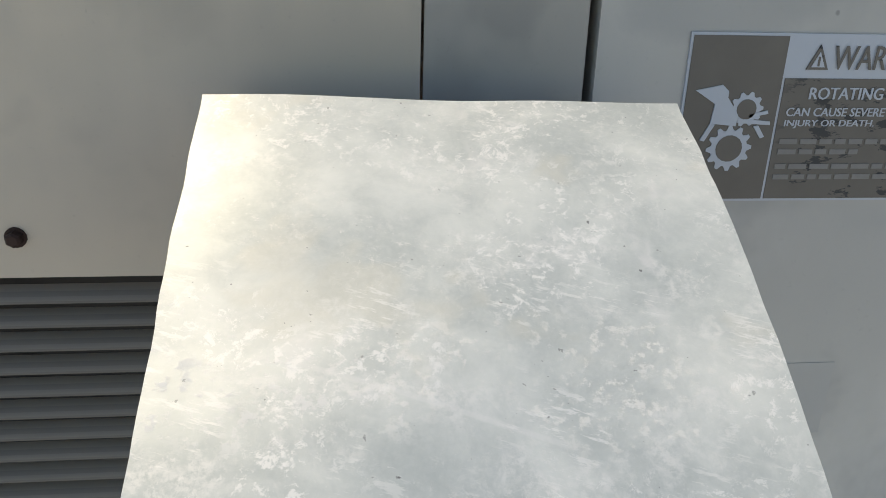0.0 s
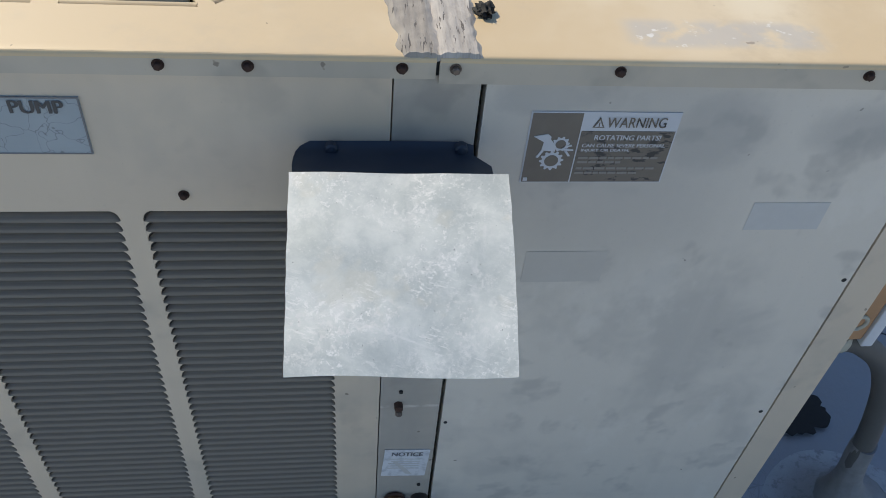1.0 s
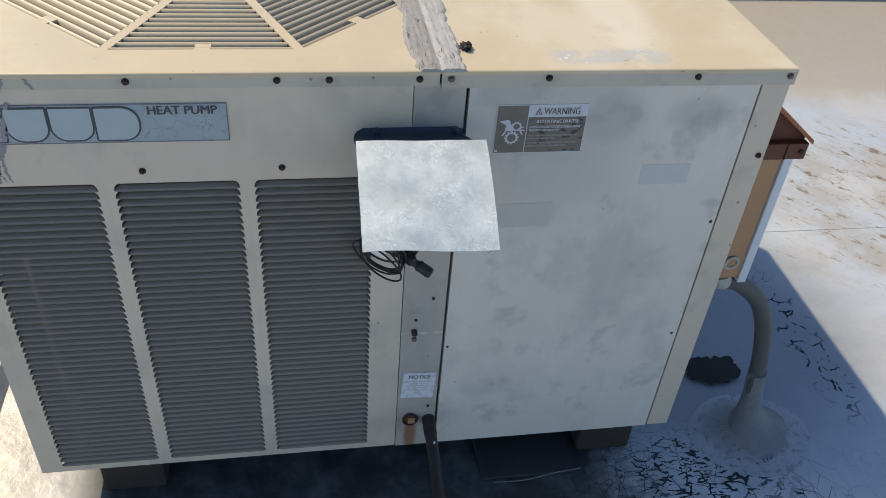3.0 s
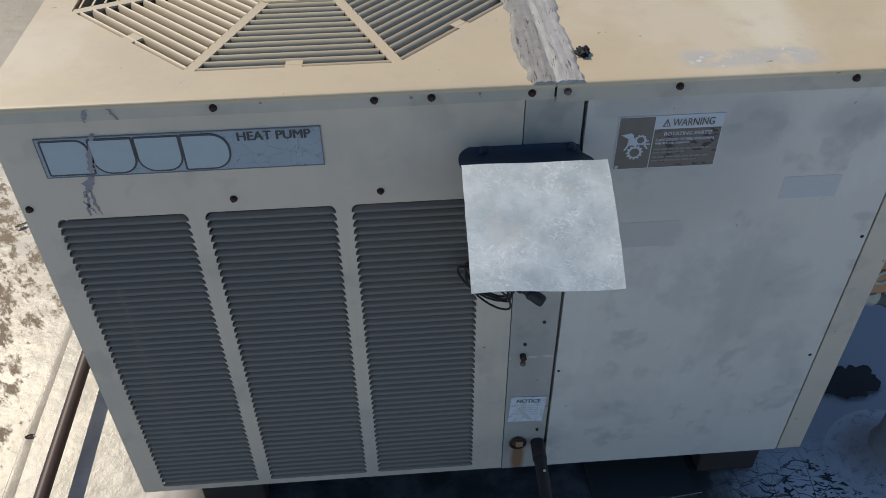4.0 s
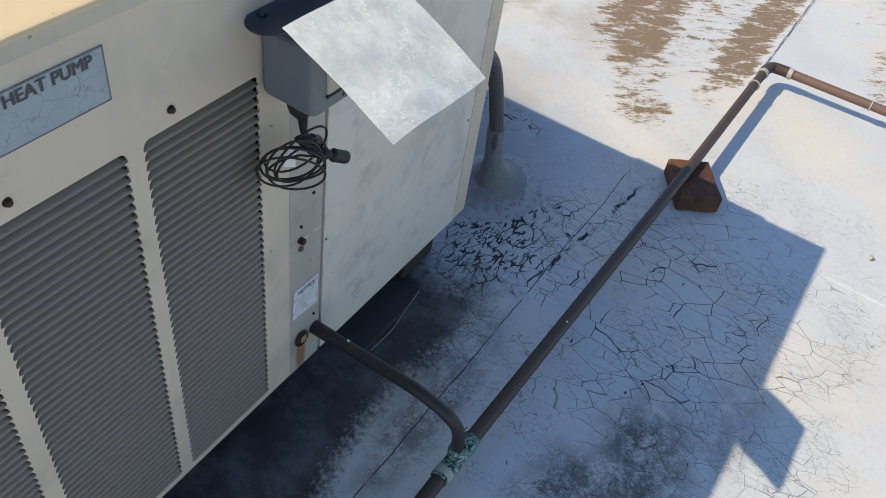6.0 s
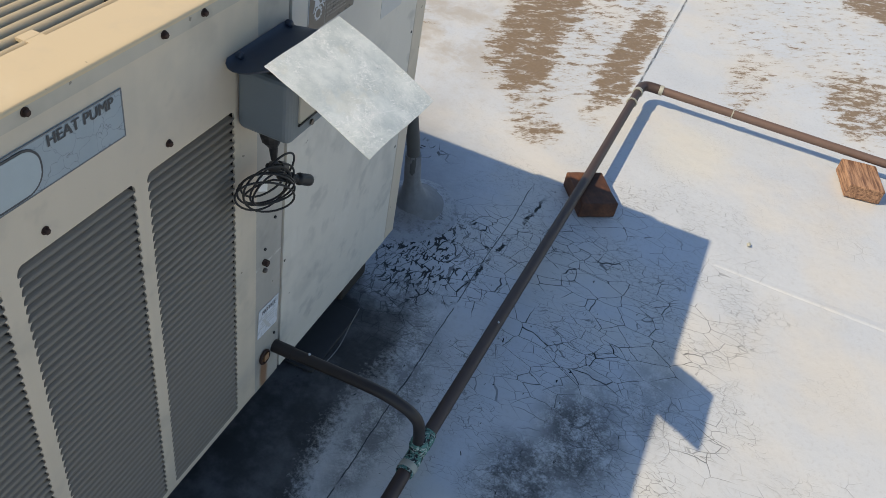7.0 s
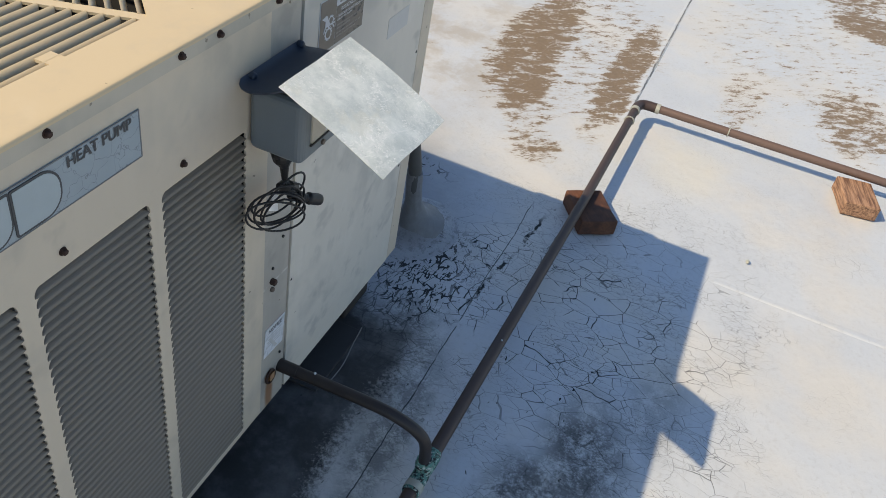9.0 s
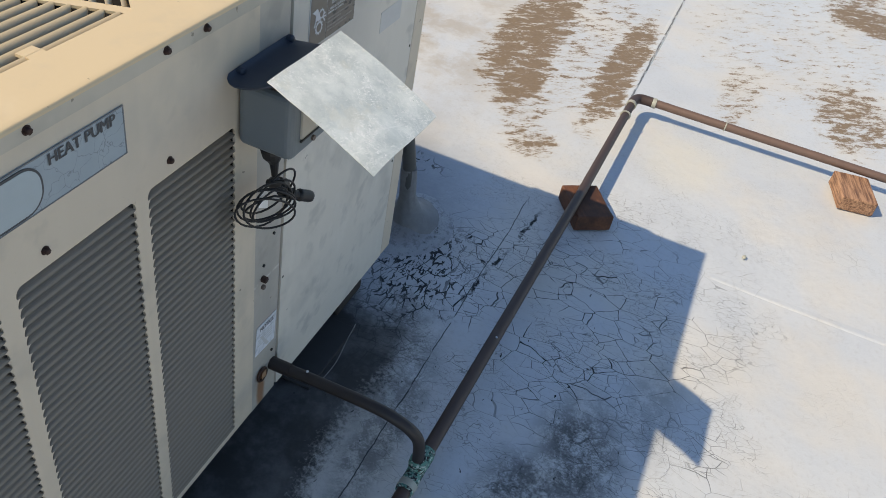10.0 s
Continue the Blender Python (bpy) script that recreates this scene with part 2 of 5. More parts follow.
m_navy = plain("dark_navy_lid", (0.022, 0.034, 0.055), 0.42, 0.0, 0.4, 60)
m_boxgrey = plain("grey_box_paint", (0.14, 0.165, 0.18), 0.5, 0, 0.12, 60, 0.08)
m_black = plain("black_rubber", (0.012, 0.012, 0.013), 0.5, 0, 0.3, 60)
m_dark = plain("dark_inside", (0.02, 0.02, 0.02), 0.8)
m_rust = plain("rusty_steel", (0.05, 0.026, 0.019), 0.7, 0.3, 0.5, 120, 0.4)
m_screw = plain("dull_screw", (0.16, 0.13, 0.11), 0.5, 0.6, 0.4, 200)
m_coil = plain("coil_fins", (0.05, 0.05, 0.05), 0.5, 0.5)
# one brown for most runs, a paler one for the cross run
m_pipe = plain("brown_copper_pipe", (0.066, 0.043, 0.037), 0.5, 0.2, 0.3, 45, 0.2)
m_pipe_pale = plain("pale_copper_pipe", (0.155, 0.100, 0.080), 0.55, 0.15, 0.35, 45, 0.2)
m_drain = plain("dark_drain_pipe", (0.030, 0.024, 0.023), 0.5, 0.1, 0.4, 60)
mv = Mat("green_joint_crust", 0.8)
vn = mv.noise(95, 5, 0.7)
vcol = mv.mix(mv.ramp(vn, 0.44, 0.52), (0.022, 0.022, 0.022), (0.10, 0.24, 0.205))
mv.color(mv.mix(mv.ramp(mv.noise(130, 4, 0.7, mv.coords((1, 1, 1), (2, 7, 1))), 0.54, 0.60), vcol, (0.42, 0.50, 0.46))).bump(vn, 0.9, 0.002)
m_verdigris = mv.m
m_solder = plain("pale_joint", (0.42, 0.42, 0.36), 0.6, 0.2, 0.4, 120)
m_conduit = plain("grey_conduit", (0.085, 0.085, 0.082), 0.6, 0, 0.25, 70)
# one rusty hood in two colours: darker for shaded sides, brighter for its sunlit roof
m_hood = plain("shaded_rust_hood", (0.115, 0.036, 0.018), 0.6, 0, 0.35, 40)
m_hood_lit = plain("sunlit_rust_hood", (0.36, 0.125, 0.05), 0.65, 0, 0.35, 40)
m_boxtan = plain("tan_box", (0.42, 0.24, 0.12), 0.55, 0, 0.2, 25)
m_galv = plain("galvanised_edge", (0.62, 0.65, 0.69), 0.4, 0.1, 0.15, 40)
m_tar = plain("black_tar", (0.005, 0.005, 0.005), 0.75, 0, 0.3, 80, 0.5)
mm_ = Mat("grey_sealant_mound", 0.5)
gr = mm_.noise(60, 5, 0.7)
mcol = mm_.mix(mm_.noise(9, 4), (0.24, 0.258, 0.285), (0.40, 0.42, 0.45))
mcol = mm_.mix(mm_.blob(1.598, 0.057, 0.095, 0.075, 0.35, 0.5, 22), mcol, (0.215, 0.22, 0.23))
mcol = mm_.mix(mm_.mul(mm_.ramp(gr, 0.60, 0.64), mm_.blob(1.60, -0.022, 0.10, 0.035, 0.5, 0.5, 20)), mcol, (0.06, 0.06, 0.065))
mcol = mm_.mix(mm_.mul(mm_.ramp(mm_.noise(45, 6, 0.75, mm_.coords((1, 1, 1), (4, 9, 2))), 0.50, 0.62), 0.6), mcol, (0.13, 0.135, 0.145))
mm_.color(mcol).bump(gr, 0.8, 0.006)
m_mound = mm_.m
m_collar = plain("grey_sealant_collar", (0.20, 0.205, 0.215), 0.6, 0, 0.65, 55, 1.0)
m_felt = plain("worn_felt", (0.046, 0.046, 0.046), 0.7, 0, 0.5, 30, 0.4)
m_wire = plain("pale_wire", (0.25, 0.25, 0.25), 0.5, 0.4)
m_wall = plain("black_parapet_membrane", (0.02, 0.022, 0.028), 0.8, 0, 0.4, 3)

# labels
ml = Mat("faded_badge", 0.45, 0, 0.5)
crk = ml.cracks(38, ml.warp(0.05, 30), 0.0, 0.018)
ml.color(ml.mix(ml.mul(crk, 0.6), ml.mix(ml.noise(30), (0.25, 0.30, 0.33), (0.33, 0.38, 0.41)), (0.09, 0.10, 0.11)))
m_badge = ml.m
m_badge_lite = plain("pale_badge", (0.36, 0.415, 0.435), 0.45, 0, 0.15, 60)
m_ink = plain("faded_black_ink", (0.055, 0.058, 0.062), 0.5, 0, 0.5, 150)
mb = Mat("worn_brown_label", 0.5)
flake = mb.ramp(mb.noise(150, 4, 0.65, mb.coords((0.45, 1, 1), (0, 0, 0), (0, 25, 0))), 0.555, 0.60)
mb.color(mb.mix(mb.mul(flake, mb.band(0, 0.952, 1.05, 0.01)), mb.mix(mb.noise(60), (0.125, 0.108, 0.088), (0.165, 0.145, 0.12)), (0.035, 0.035, 0.035)))
m_brown = mb.m
m_label_white = plain("label_white", (0.50, 0.52, 0.55), 0.5, 0, 0.12, 100)
m_label_faint = plain("label_faint_print", (0.235, 0.22, 0.20), 0.5, 0, 0.4, 200)
m_ghost = plain("label_ghost", (0.50, 0.50, 0.485), 0.45, 0, 0.15, 60)
m_print = plain("notice_print", (0.16, 0.165, 0.175), 0.5, 0, 0.4, 150)
mn = Mat("notice_label", 0.5)
mn.color(mn.mix(mn.ramp(mn.noise(90, 4), 0.45, 0.7), (0.62, 0.64, 0.67), (0.45, 0.47, 0.50)))
m_notice = mn.m

# sealant on the top seam, cracked and dirty
mk = Mat("weathered_sealant", 0.8)
side = mk.ramp(mk.axis(0), 0.803, 0.812)
ck = mk.mul(mk.ramp(mk.noise(1, 4, 0.6, mk.coords((330, 34, 60), (0, 0, 0), (0, 0, 0), mk.warp(0.006, 40))), 0.60, 0.645), mk.ramp(mk.noise(30, 3), 0.42, 0.55))
streak_ = mk.noise(1, 4, 0.6, mk.coords((300, 14, 10)))
cc = mk.mix(side, mk.mix(mk.noise(60), (0.22, 0.20, 0.175), (0.40, 0.37, 0.33)), mk.mix(mk.noise(60), (0.34, 0.315, 0.285), (0.52, 0.49, 0.455)))
cc = mk.mix(mk.mul(mk.ramp(streak_, 0.45, 0.7), 0.45), cc, (0.20, 0.185, 0.17))
mk.color(mk.mix(mk.mul(ck, 0.85), cc, (0.07, 0.06, 0.055))).bump(mk.math("SUBTRACT", mk.noise(120, 5), ck), 0.5, 0.002)
m_seal = mk.m

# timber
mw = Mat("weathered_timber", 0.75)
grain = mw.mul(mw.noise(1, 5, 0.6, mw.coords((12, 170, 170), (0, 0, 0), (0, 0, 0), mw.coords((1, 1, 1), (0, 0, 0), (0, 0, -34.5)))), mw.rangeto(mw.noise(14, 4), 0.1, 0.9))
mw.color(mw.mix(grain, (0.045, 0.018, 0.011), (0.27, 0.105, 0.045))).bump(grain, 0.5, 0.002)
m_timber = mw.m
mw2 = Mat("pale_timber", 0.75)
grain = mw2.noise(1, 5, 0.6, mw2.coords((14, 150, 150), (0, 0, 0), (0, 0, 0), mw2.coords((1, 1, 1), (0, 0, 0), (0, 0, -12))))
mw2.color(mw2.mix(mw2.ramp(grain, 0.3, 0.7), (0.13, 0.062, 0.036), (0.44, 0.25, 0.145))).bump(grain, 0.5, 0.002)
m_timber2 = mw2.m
m_sleeper = plain("dark_sleeper", (0.045, 0.035, 0.028), 0.8, 0, 0.4, 40, 0.5)

# the roof: aluminised coating, cracked, with tar showing near the unit and brown silt where water stood
mg = Mat("coated_roof", 0.5, 0, 0.5)
wv = mg.warp(0.05, 14)
wv2 = mg.warp(0.12, 5)
tone = mg.noise(2.6, 5, 0.6)
fine = mg.noise(90, 4, 0.65)
coat = mg.mix(tone, (0.44, 0.474, 0.522), (0.57, 0.592, 0.612))
coat = mg.mix(mg.mul(mg.ramp(fine, 0.5, 0.75), 0.3), coat, (0.34, 0.34, 0.34))
warm = mg.mul(mg.ramp(mg.noise(1.7, 4, 0.6), 0.45, 0.65), 0.45)
coat = mg.mix(warm, coat, (0.62, 0.565, 0.475))
left_warm = mg.blob(-0.62, 0.5, 0.85, 1.35, 0.35, 0.7, 3)
far_warm = mg.ramp(mg.math("ADD", mg.axis(1), mg.mul(mg.noise(5), 0.3)), 1.65, 1.85)
coat = mg.mix(mg.mul(mg.math("MAXIMUM", mg.mul(left_warm, 0.95), far_warm), 0.8), coat, (0.43, 0.365, 0.27))
cream = mg.blob(2.40, -0.575, 0.16, 0.13, 0.5, 0.5, 8)
coat = mg.mix(mg.mul(cream, 0.35), coat, (0.66, 0.60, 0.46))
grime = mg.mul(mg.blob(-0.12, -0.05, 0.22, 0.45, 0.5, 0.9, 6), mg.ramp(mg.noise(7, 5, 0.65, wv), 0.35, 0.6), 0.75)
coat = mg.mix(grime, coat, (0.27, 0.24, 0.20))
# a darker patch beside and behind the conduit foot
foot_patch = mg.mul(mg.blob(1.62, 0.36, 0.45, 0.42, 0.5, 0.7, 4), 0.9)
coat = mg.mix(foot_patch, coat, (0.20, 0.215, 0.24))
# brown silt in wind-drawn flecks
drawn = mg.coords((1, 1, 1), (0, 0, 0), (0, 0, 52), mg.warp(0.02, 18))
grain_ = mg.math("ADD", mg.mul(mg.noise(1, 6, 0.68, mg.coords((13, 30, 1), (0, 0, 0), (0, 0, 0), drawn)), 0.72), mg.mul(mg.noise(1, 4, 0.7, mg.coords((70, 130, 1), (0, 0, 0), (0, 0, 0), drawn)), 0.28))


def most(*z):
    out = z[0]
    for q in z[1:]:
        out = mg.math("MAXIMUM", out, q)
    return out


zone = most(mg.blob(3.05, 0.15, 0.62, 0.15, 0.5, 0.9, 5), mg.blob(2.62, 0.06, 0.26, 0.11, 0.5, 0.6, 6), mg.blob(2.98, -0.235, 0.60, 0.085, 0.5, 0.9, 6),
            mg.mul(mg.blob(2.22, -0.10, 0.12, 0.10, 0.5, 0.5, 8), 0.74), mg.mul(mg.blob(2.42, -0.02, 0.22, 0.09, 0.5, 0.5, 8), 0.68), mg.mul(mg.blob(3.10, -0.03, 0.75, 0.34, 0.4, 0.5, 3), 0.58),
            mg.mul(mg.blob(3.18, -1.10, 0.34, 0.17, 0.5, 0.6, 5), 0.82), mg.mul(mg.blob(3.05, -0.68, 0.35, 0.10, 0.5, 0.6, 5), 0.62), mg.mul(mg.blob(3.7, -0.85, 0.75, 0.55, 0.4, 0.5, 3), 0.47), mg.mul(mg.blob(4.75, -1.05, 0.35, 0.25, 0.5, 0.6, 4), 0.85),
            mg.blob(4.32, -1.17, 0.22, 0.24, 0.5, 0.5, 4), mg.mul(mg.blob(2.5, 0.95, 0.6, 0.6, 0.5, 0.6, 4), 0.5),
            mg.mul(mg.blob(-0.55, 0.75, 0.35, 0.6, 0.5, 0.6, 4), 0.75), mg.mul(mg.blob(-0.44, 0.25, 0.22, 0.42, 0.4, 0.5, 6), 0.72))
heap = mg.math("ADD", grain_, mg.mul(zone, 0.29))
brown = mg.mul(mg.ramp(heap, 0.675, 0.775), mg.ramp(zone, 0.1, 0.4))
halo = mg.mul(mg.ramp(heap, 0.60, 0.74), mg.ramp(zone, 0.1, 0.5), 0.4)
wash = mg.mul(mg.blob(2.75, 0.75, 0.75, 0.6, 0.5, 0.9, 3), mg.ramp(mg.noise(5, 5, 0.65, wv2), 0.42, 0.62), 0.6)
wash = mg.math("MAXIMUM", wash, mg.mul(mg.blob(-0.42, 0.28, 0.24, 0.50, 0.4, 0.8, 6), mg.rangeto(mg.noise(16, 5, 0.65, wv), 0.4, 0.9)))
coat = mg.mix(wash, coat, (0.36, 0.295, 0.21))
coat = mg.mix(halo, coat, (0.46, 0.40, 0.31))
silt = mg.mix(mg.noise(70, 4), (0.120, 0.074, 0.037), (0.225, 0.153, 0.084))
coat = mg.mix(mg.mul(brown, 0.92), coat, silt)
# cracks: three sizes, gathered in zones
cz = mg.math("MAXIMUM", mg.blob(1.50, -0.48, 0.42, 0.33, 0.6, 0.9, 4), mg.blob(1.42, -0.12, 0.30, 0.17, 0.5, 0.8, 5))
cz = mg.math("MAXIMUM", cz, mg.mul(mg.ramp(mg.noise(2.2, 3), 0.52, 0.66), mg.ramp(mg.axis(0), 0.6, 1.0), mg.ramp(mg.axis(1), 0.1, -0.3), mg.ramp(mg.axis(0), 2.4, 1.9), 0.8))
wv3 = mg.warp(0.03, 9)
c1 = mg.mul(mg.cracks(15, mg.coords((1.25, 0.8, 1), (0, 0, 0), (0, 0, 0), wv3), 0.005, 0.0145), mg.ramp(mg.noise(6, 3), 0.40, 0.48), cz)
c2 = mg.mul(mg.cracks(24, mg.coords((1.4, 0.8, 1), (0, 0, 0), (0, 0, 15), wv3), 0.008, 0.024), mg.ramp(mg.noise(5, 3, 0.5, mg.coords((1, 1, 1), (4, 2, 0))), 0.45, 0.55), mg.math("MAXIMUM", mg.mul(cz, 0.7), mg.blob(1.56, -0.19, 0.24, 0.13, 0.4, 0.6, 6)))
sliv = mg.mul(mg.ramp(mg.noise(1, 3, 0.55, mg.coords((26, 105, 1), (2, 5, 0), (0, 0, -32), wv)), 0.56, 0.575), mg.blob(1.47, -0.06, 0.17, 0.09, 0.5, 0.7, 7))
gape = mg.mul(mg.cracks(21, mg.coords((1.0, 2.1, 1), (0, 0, 0), (0, 0, -35), wv), 0.040, 0.062), mg.ramp(mg.noise(24, 3), 0.475, 0.51), mg.blob(1.44, -0.06, 0.21, 0.13, 0.45, 0.8, 7))
gape2 = mg.mul(mg.cracks(24, wv, 0.04, 0.06), mg.ramp(mg.noise(24, 3), 0.48, 0.54), mg.blob(1.89, 0.33, 0.055, 0.26, 0.4, 0.7, 6))
hair = mg.mul(mg.cracks(48, mg.coords((1.6, 0.7, 1), (0, 0, 0), (0, 0, 15), wv), 0.0, 0.04), mg.ramp(mg.noise(5.5, 3), 0.46, 0.56), mg.math("MAXIMUM", mg.blob(1.45, -0.5, 0.75, 0.55, 0.4, 0.5, 4), mg.mul(mg.blob(2.3, -0.5, 0.9, 0.7, 0.4, 0.6, 3), 0.22)), 0.55)
line_y = mg.math("ADD", mg.axis(1), mg.mul(mg.math("SUBTRACT", mg.noise(5, 5, 0.7), 0.5), 0.022))
line = mg.math("ABSOLUTE", mg.math("ADD", line_y, 0.2))
line = mg.mul(mg.ramp(line, 0.0018, 0.0008), mg.band(0, 0.3, 1.9, 0.02), mg.ramp(mg.noise(14, 4), 0.34, 0.44), 0.85)
lap_y = mg.math("ABSOLUTE", mg.math("ADD", mg.math("ADD", mg.axis(1), mg.mul(mg.math("SUBTRACT", mg.noise(12, 4, 0.7), 0.5), 0.016)), 0.322))
lap = mg.mul(mg.ramp(lap_y, 0.0045, 0.0015), mg.ramp(mg.axis(0), 2.6, 2.66), mg.ramp(mg.noise(9, 4), 0.36, 0.50), 0.75)
rift_y = mg.math("ABSOLUTE", mg.math("ADD", mg.math("ADD", line_y, mg.mul(mg.math("SUBTRACT", mg.noise(22, 4, 0.7), 0.5), 0.05)), mg.math("ADD", mg.mul(mg.axis(0), 0.12), 0.028)))
rift = mg.mul(mg.ramp(rift_y, 0.007, 0.003), mg.band(0, 1.40, 1.86, 0.04), mg.ramp(mg.noise(20, 4), 0.40, 0.52))
c1 = most(c1, line, lap, rift)
crack = mg.math("MAXIMUM", mg.math("MAXIMUM", c1, c2), mg.math("MAXIMUM", mg.math("MAXIMUM", gape, gape2), hair))
# bare tar in front of and under the unit, breaking up into crumbs at its edge
edge_d = mg.math("ADD", mg.math("MULTIPLY", mg.axis(1), -1.0), mg.mul(mg.math("SUBTRACT", mg.noise(3.5, 3), 0.5), 0.16))
crumb = mg.mul(mg.math("SUBTRACT", mg.noise(95, 6, 0.75), 0.5), mg.rangeto(mg.noise(4, 3), 0.05, 0.18))
tar = mg.ramp(mg.math("ADD", edge_d, crumb), 0.185, 0.115)
side_x = mg.math("ADD", mg.axis(0), mg.mul(mg.math("SUBTRACT", mg.noise(11, 5, 0.7), 0.5), 0.22))
tar = mg.mul(tar, mg.ramp(mg.axis(0), 0.1, 0.2), mg.ramp(side_x, 1.33, 1.20), mg.ramp(mg.axis(1), 1.3, 1.1))
smudge = mg.math("MAXIMUM", mg.blob(1.10, -0.58, 0.15, 0.085, 0.6, 0.9, 8), mg.blob(0.94, -0.51, 0.12, 0.085, 0.6, 0.9, 8))
smudge = mg.math("MAXIMUM", smudge, mg.mul(mg.blob(1.31, -0.70, 0.14, 0.06, 0.6, 0.9, 9), 0.45))
smudge = mg.math("MAXIMUM", smudge, mg.mul(mg.blob(1.12, -0.09, 0.22, 0.12, 0.6, 0.7, 7), 0.9))
smudge = mg.math("MAXIMUM", smudge, mg.mul(mg.blob(0.95, -0.2, 0.22, 0.05, 0.5, 1.0, 14), 0.8))
smudge = mg.mul(smudge, mg.ramp(mg.math("ADD", mg.mul(mg.noise(22, 5, 0.65, wv), 0.6), mg.mul(mg.noise(190, 4, 0.7), 0.4)), 0.35, 0.57), 0.85)
chips = mg.mul(mg.ramp(mg.noise(1, 2, 0.5, mg.coords((34, 90, 1), (7, 3, 0), (0, 0, 40), wv)), 0.715, 0.735), mg.blob(1.2, -0.35, 0.6, 0.4, 0.5, 0.5, 5))
crack = mg.math("MAXIMUM", crack, mg.math("MAXIMUM", chips, sliv))
dark = mg.math("MAXIMUM", tar, smudge)
bare = mg.mix(mg.ramp(mg.noise(9, 5, 0.65), 0.40, 0.70), (0.042, 0.042, 0.042), (0.125, 0.125, 0.125))
mg.color(mg.mix(crack, mg.mix(dark, coat, bare), (0.010, 0.010, 0.011)))
dark = mg.math("MAXIMUM", dark, crack)
mg.rough(mg.math("MAXIMUM", brown, dark), 0.37, 0.7)
mg.bump(mg.math("SUBTRACT", mg.math("ADD", mg.mul(mg.noise(6, 3), 2.2), mg.mul(fine, 0.25)), mg.mul(dark, 0.8)), 0.45, 0.006)
m_roof = mg.m


# ---- building helpers ----
ORIGIN = {}


def thing(name, at, label, category, group="", kind=""):
    ob = new(name)
    ob.empty_display_size = 0.05
    ob.location = at
    ORIGIN[ob] = Vector(at)
    return tagged(ob, label, category, group, kind)


def mesh_of(bm, material, name, smooth=False):
    bmesh.ops.recalc_face_normals(bm, faces=bm.faces[:])
    me = bpy.data.meshes.new(name)
    bm.to_mesh(me)
    bm.free()
    me.materials.append(material)
    if smooth:
        for p in me.polygons:
            p.use_smooth = True
        me.set_sharp_from_angle(angle=radians(42))
    return me


def part(name, bm, material, parent, label="", smooth=False):
    """Links a bmesh in world coordinates as one mesh object under a thing or part."""
    o = ORIGIN[parent]
    bmesh.ops.translate(bm, verts=bm.verts[:], vec=-o)
    ob = new(name, mesh_of(bm, material, name, smooth))
    ob.parent = parent
    ORIGIN[ob] = o
    return tagged(ob, label) if label else ob


def single(name, bm, material, at, label, category, group="", kind="", smooth=False):
    """A thing of one mesh."""
    bmesh.ops.translate(bm, verts=bm.verts[:], vec=-Vector(at))
    ob = new(name, mesh_of(bm, material, name, smooth))
    ob.location = at
    ORIGIN[ob] = Vector(at)
    return tagged(ob, label, category, group, kind)


def placed(name, me, parent, at, m=None, label=""):
    """A piece that shares its mesh."""
    ob = new(name, me)
    ob.parent = parent
    ob.matrix_basis = Matrix.Translation(Vector(at) - ORIGIN[parent]) @ (m or Matrix())
    ORIGIN[ob] = Vector(at)
    return tagged(ob, label) if label else ob


def box(x0, x1, y0, y1, z0, z1, bevel=0.0, seg=2, bm=None):
    own = bm or bmesh.new()
    r = bmesh.ops.create_cube(own, size=1)
    bmesh.ops.scale(own, vec=(x1 - x0, y1 - y0, z1 - z0), verts=r["verts"])
    bmesh.ops.translate(own, vec=((x0 + x1) / 2, (y0 + y1) / 2, (z0 + z1) / 2), verts=r["verts"])
    if bevel:
        es = list({e for v in r["verts"] for e in v.link_edges})
        bmesh.ops.bevel(own, geom=es, offset=bevel, segments=seg, affect="EDGES", profile=0.5)
    return own


def tube(points, radius, sides=14, closed=False, bm=None, caps=True, rough=0.0):
    own = bm or bmesh.new()
    P = [Vector(p) for p in points]
    rings, last = [], None
    for i, p in enumerate(P):
        a = P[i - 1] if i or closed else p
        b = P[(i + 1) % len(P)] if i < len(P) - 1 or closed else p
        d = (b - a).normalized()
        u = (last - d * last.dot(d)) if last else d.orthogonal()
        u.normalize()
        last = u
        v = d.cross(u)
        rr = radius[i] if isinstance(radius, (list, tuple)) else radius
        ring = []
        for k in range(sides):
            g = 2 * math.pi * k / sides
            q = p + (u * math.cos(g) + v * math.sin(g)) * rr
            if rough:
                q += noise.noise_vector(q * 60) * rough
            ring.append(own.verts.new(q))
        rings.append(ring)
    n = len(rings)
    for i in range(n if closed else n - 1):
        A, B = rings[i], rings[(i + 1) % n]
        for k in range(sides):
            own.faces.new((A[k], A[(k + 1) % sides], B[(k + 1) % sides], B[k]))
    if caps and not closed:
        own.faces.new(rings[0][::-1])
        own.faces.new(rings[-1])
    return own


def smooth_path(points, steps=8):
    """Catmull-Rom through the points."""
    P = [Vector(p) for p in points]
    out = []
    for i in range(len(P) - 1):
        a, b, c_, d = P[max(i - 1, 0)], P[i], P[i + 1], P[min(i + 2, len(P) - 1)]
        for k in range(steps):
            t = k / steps
            out.append(0.5 * (2 * b + (c_ - a) * t + (2 * a - 5 * b + 4 * c_ - d) * t ** 2 + (3 * b - a - 3 * c_ + d) * t ** 3))
    return out + [P[-1]]


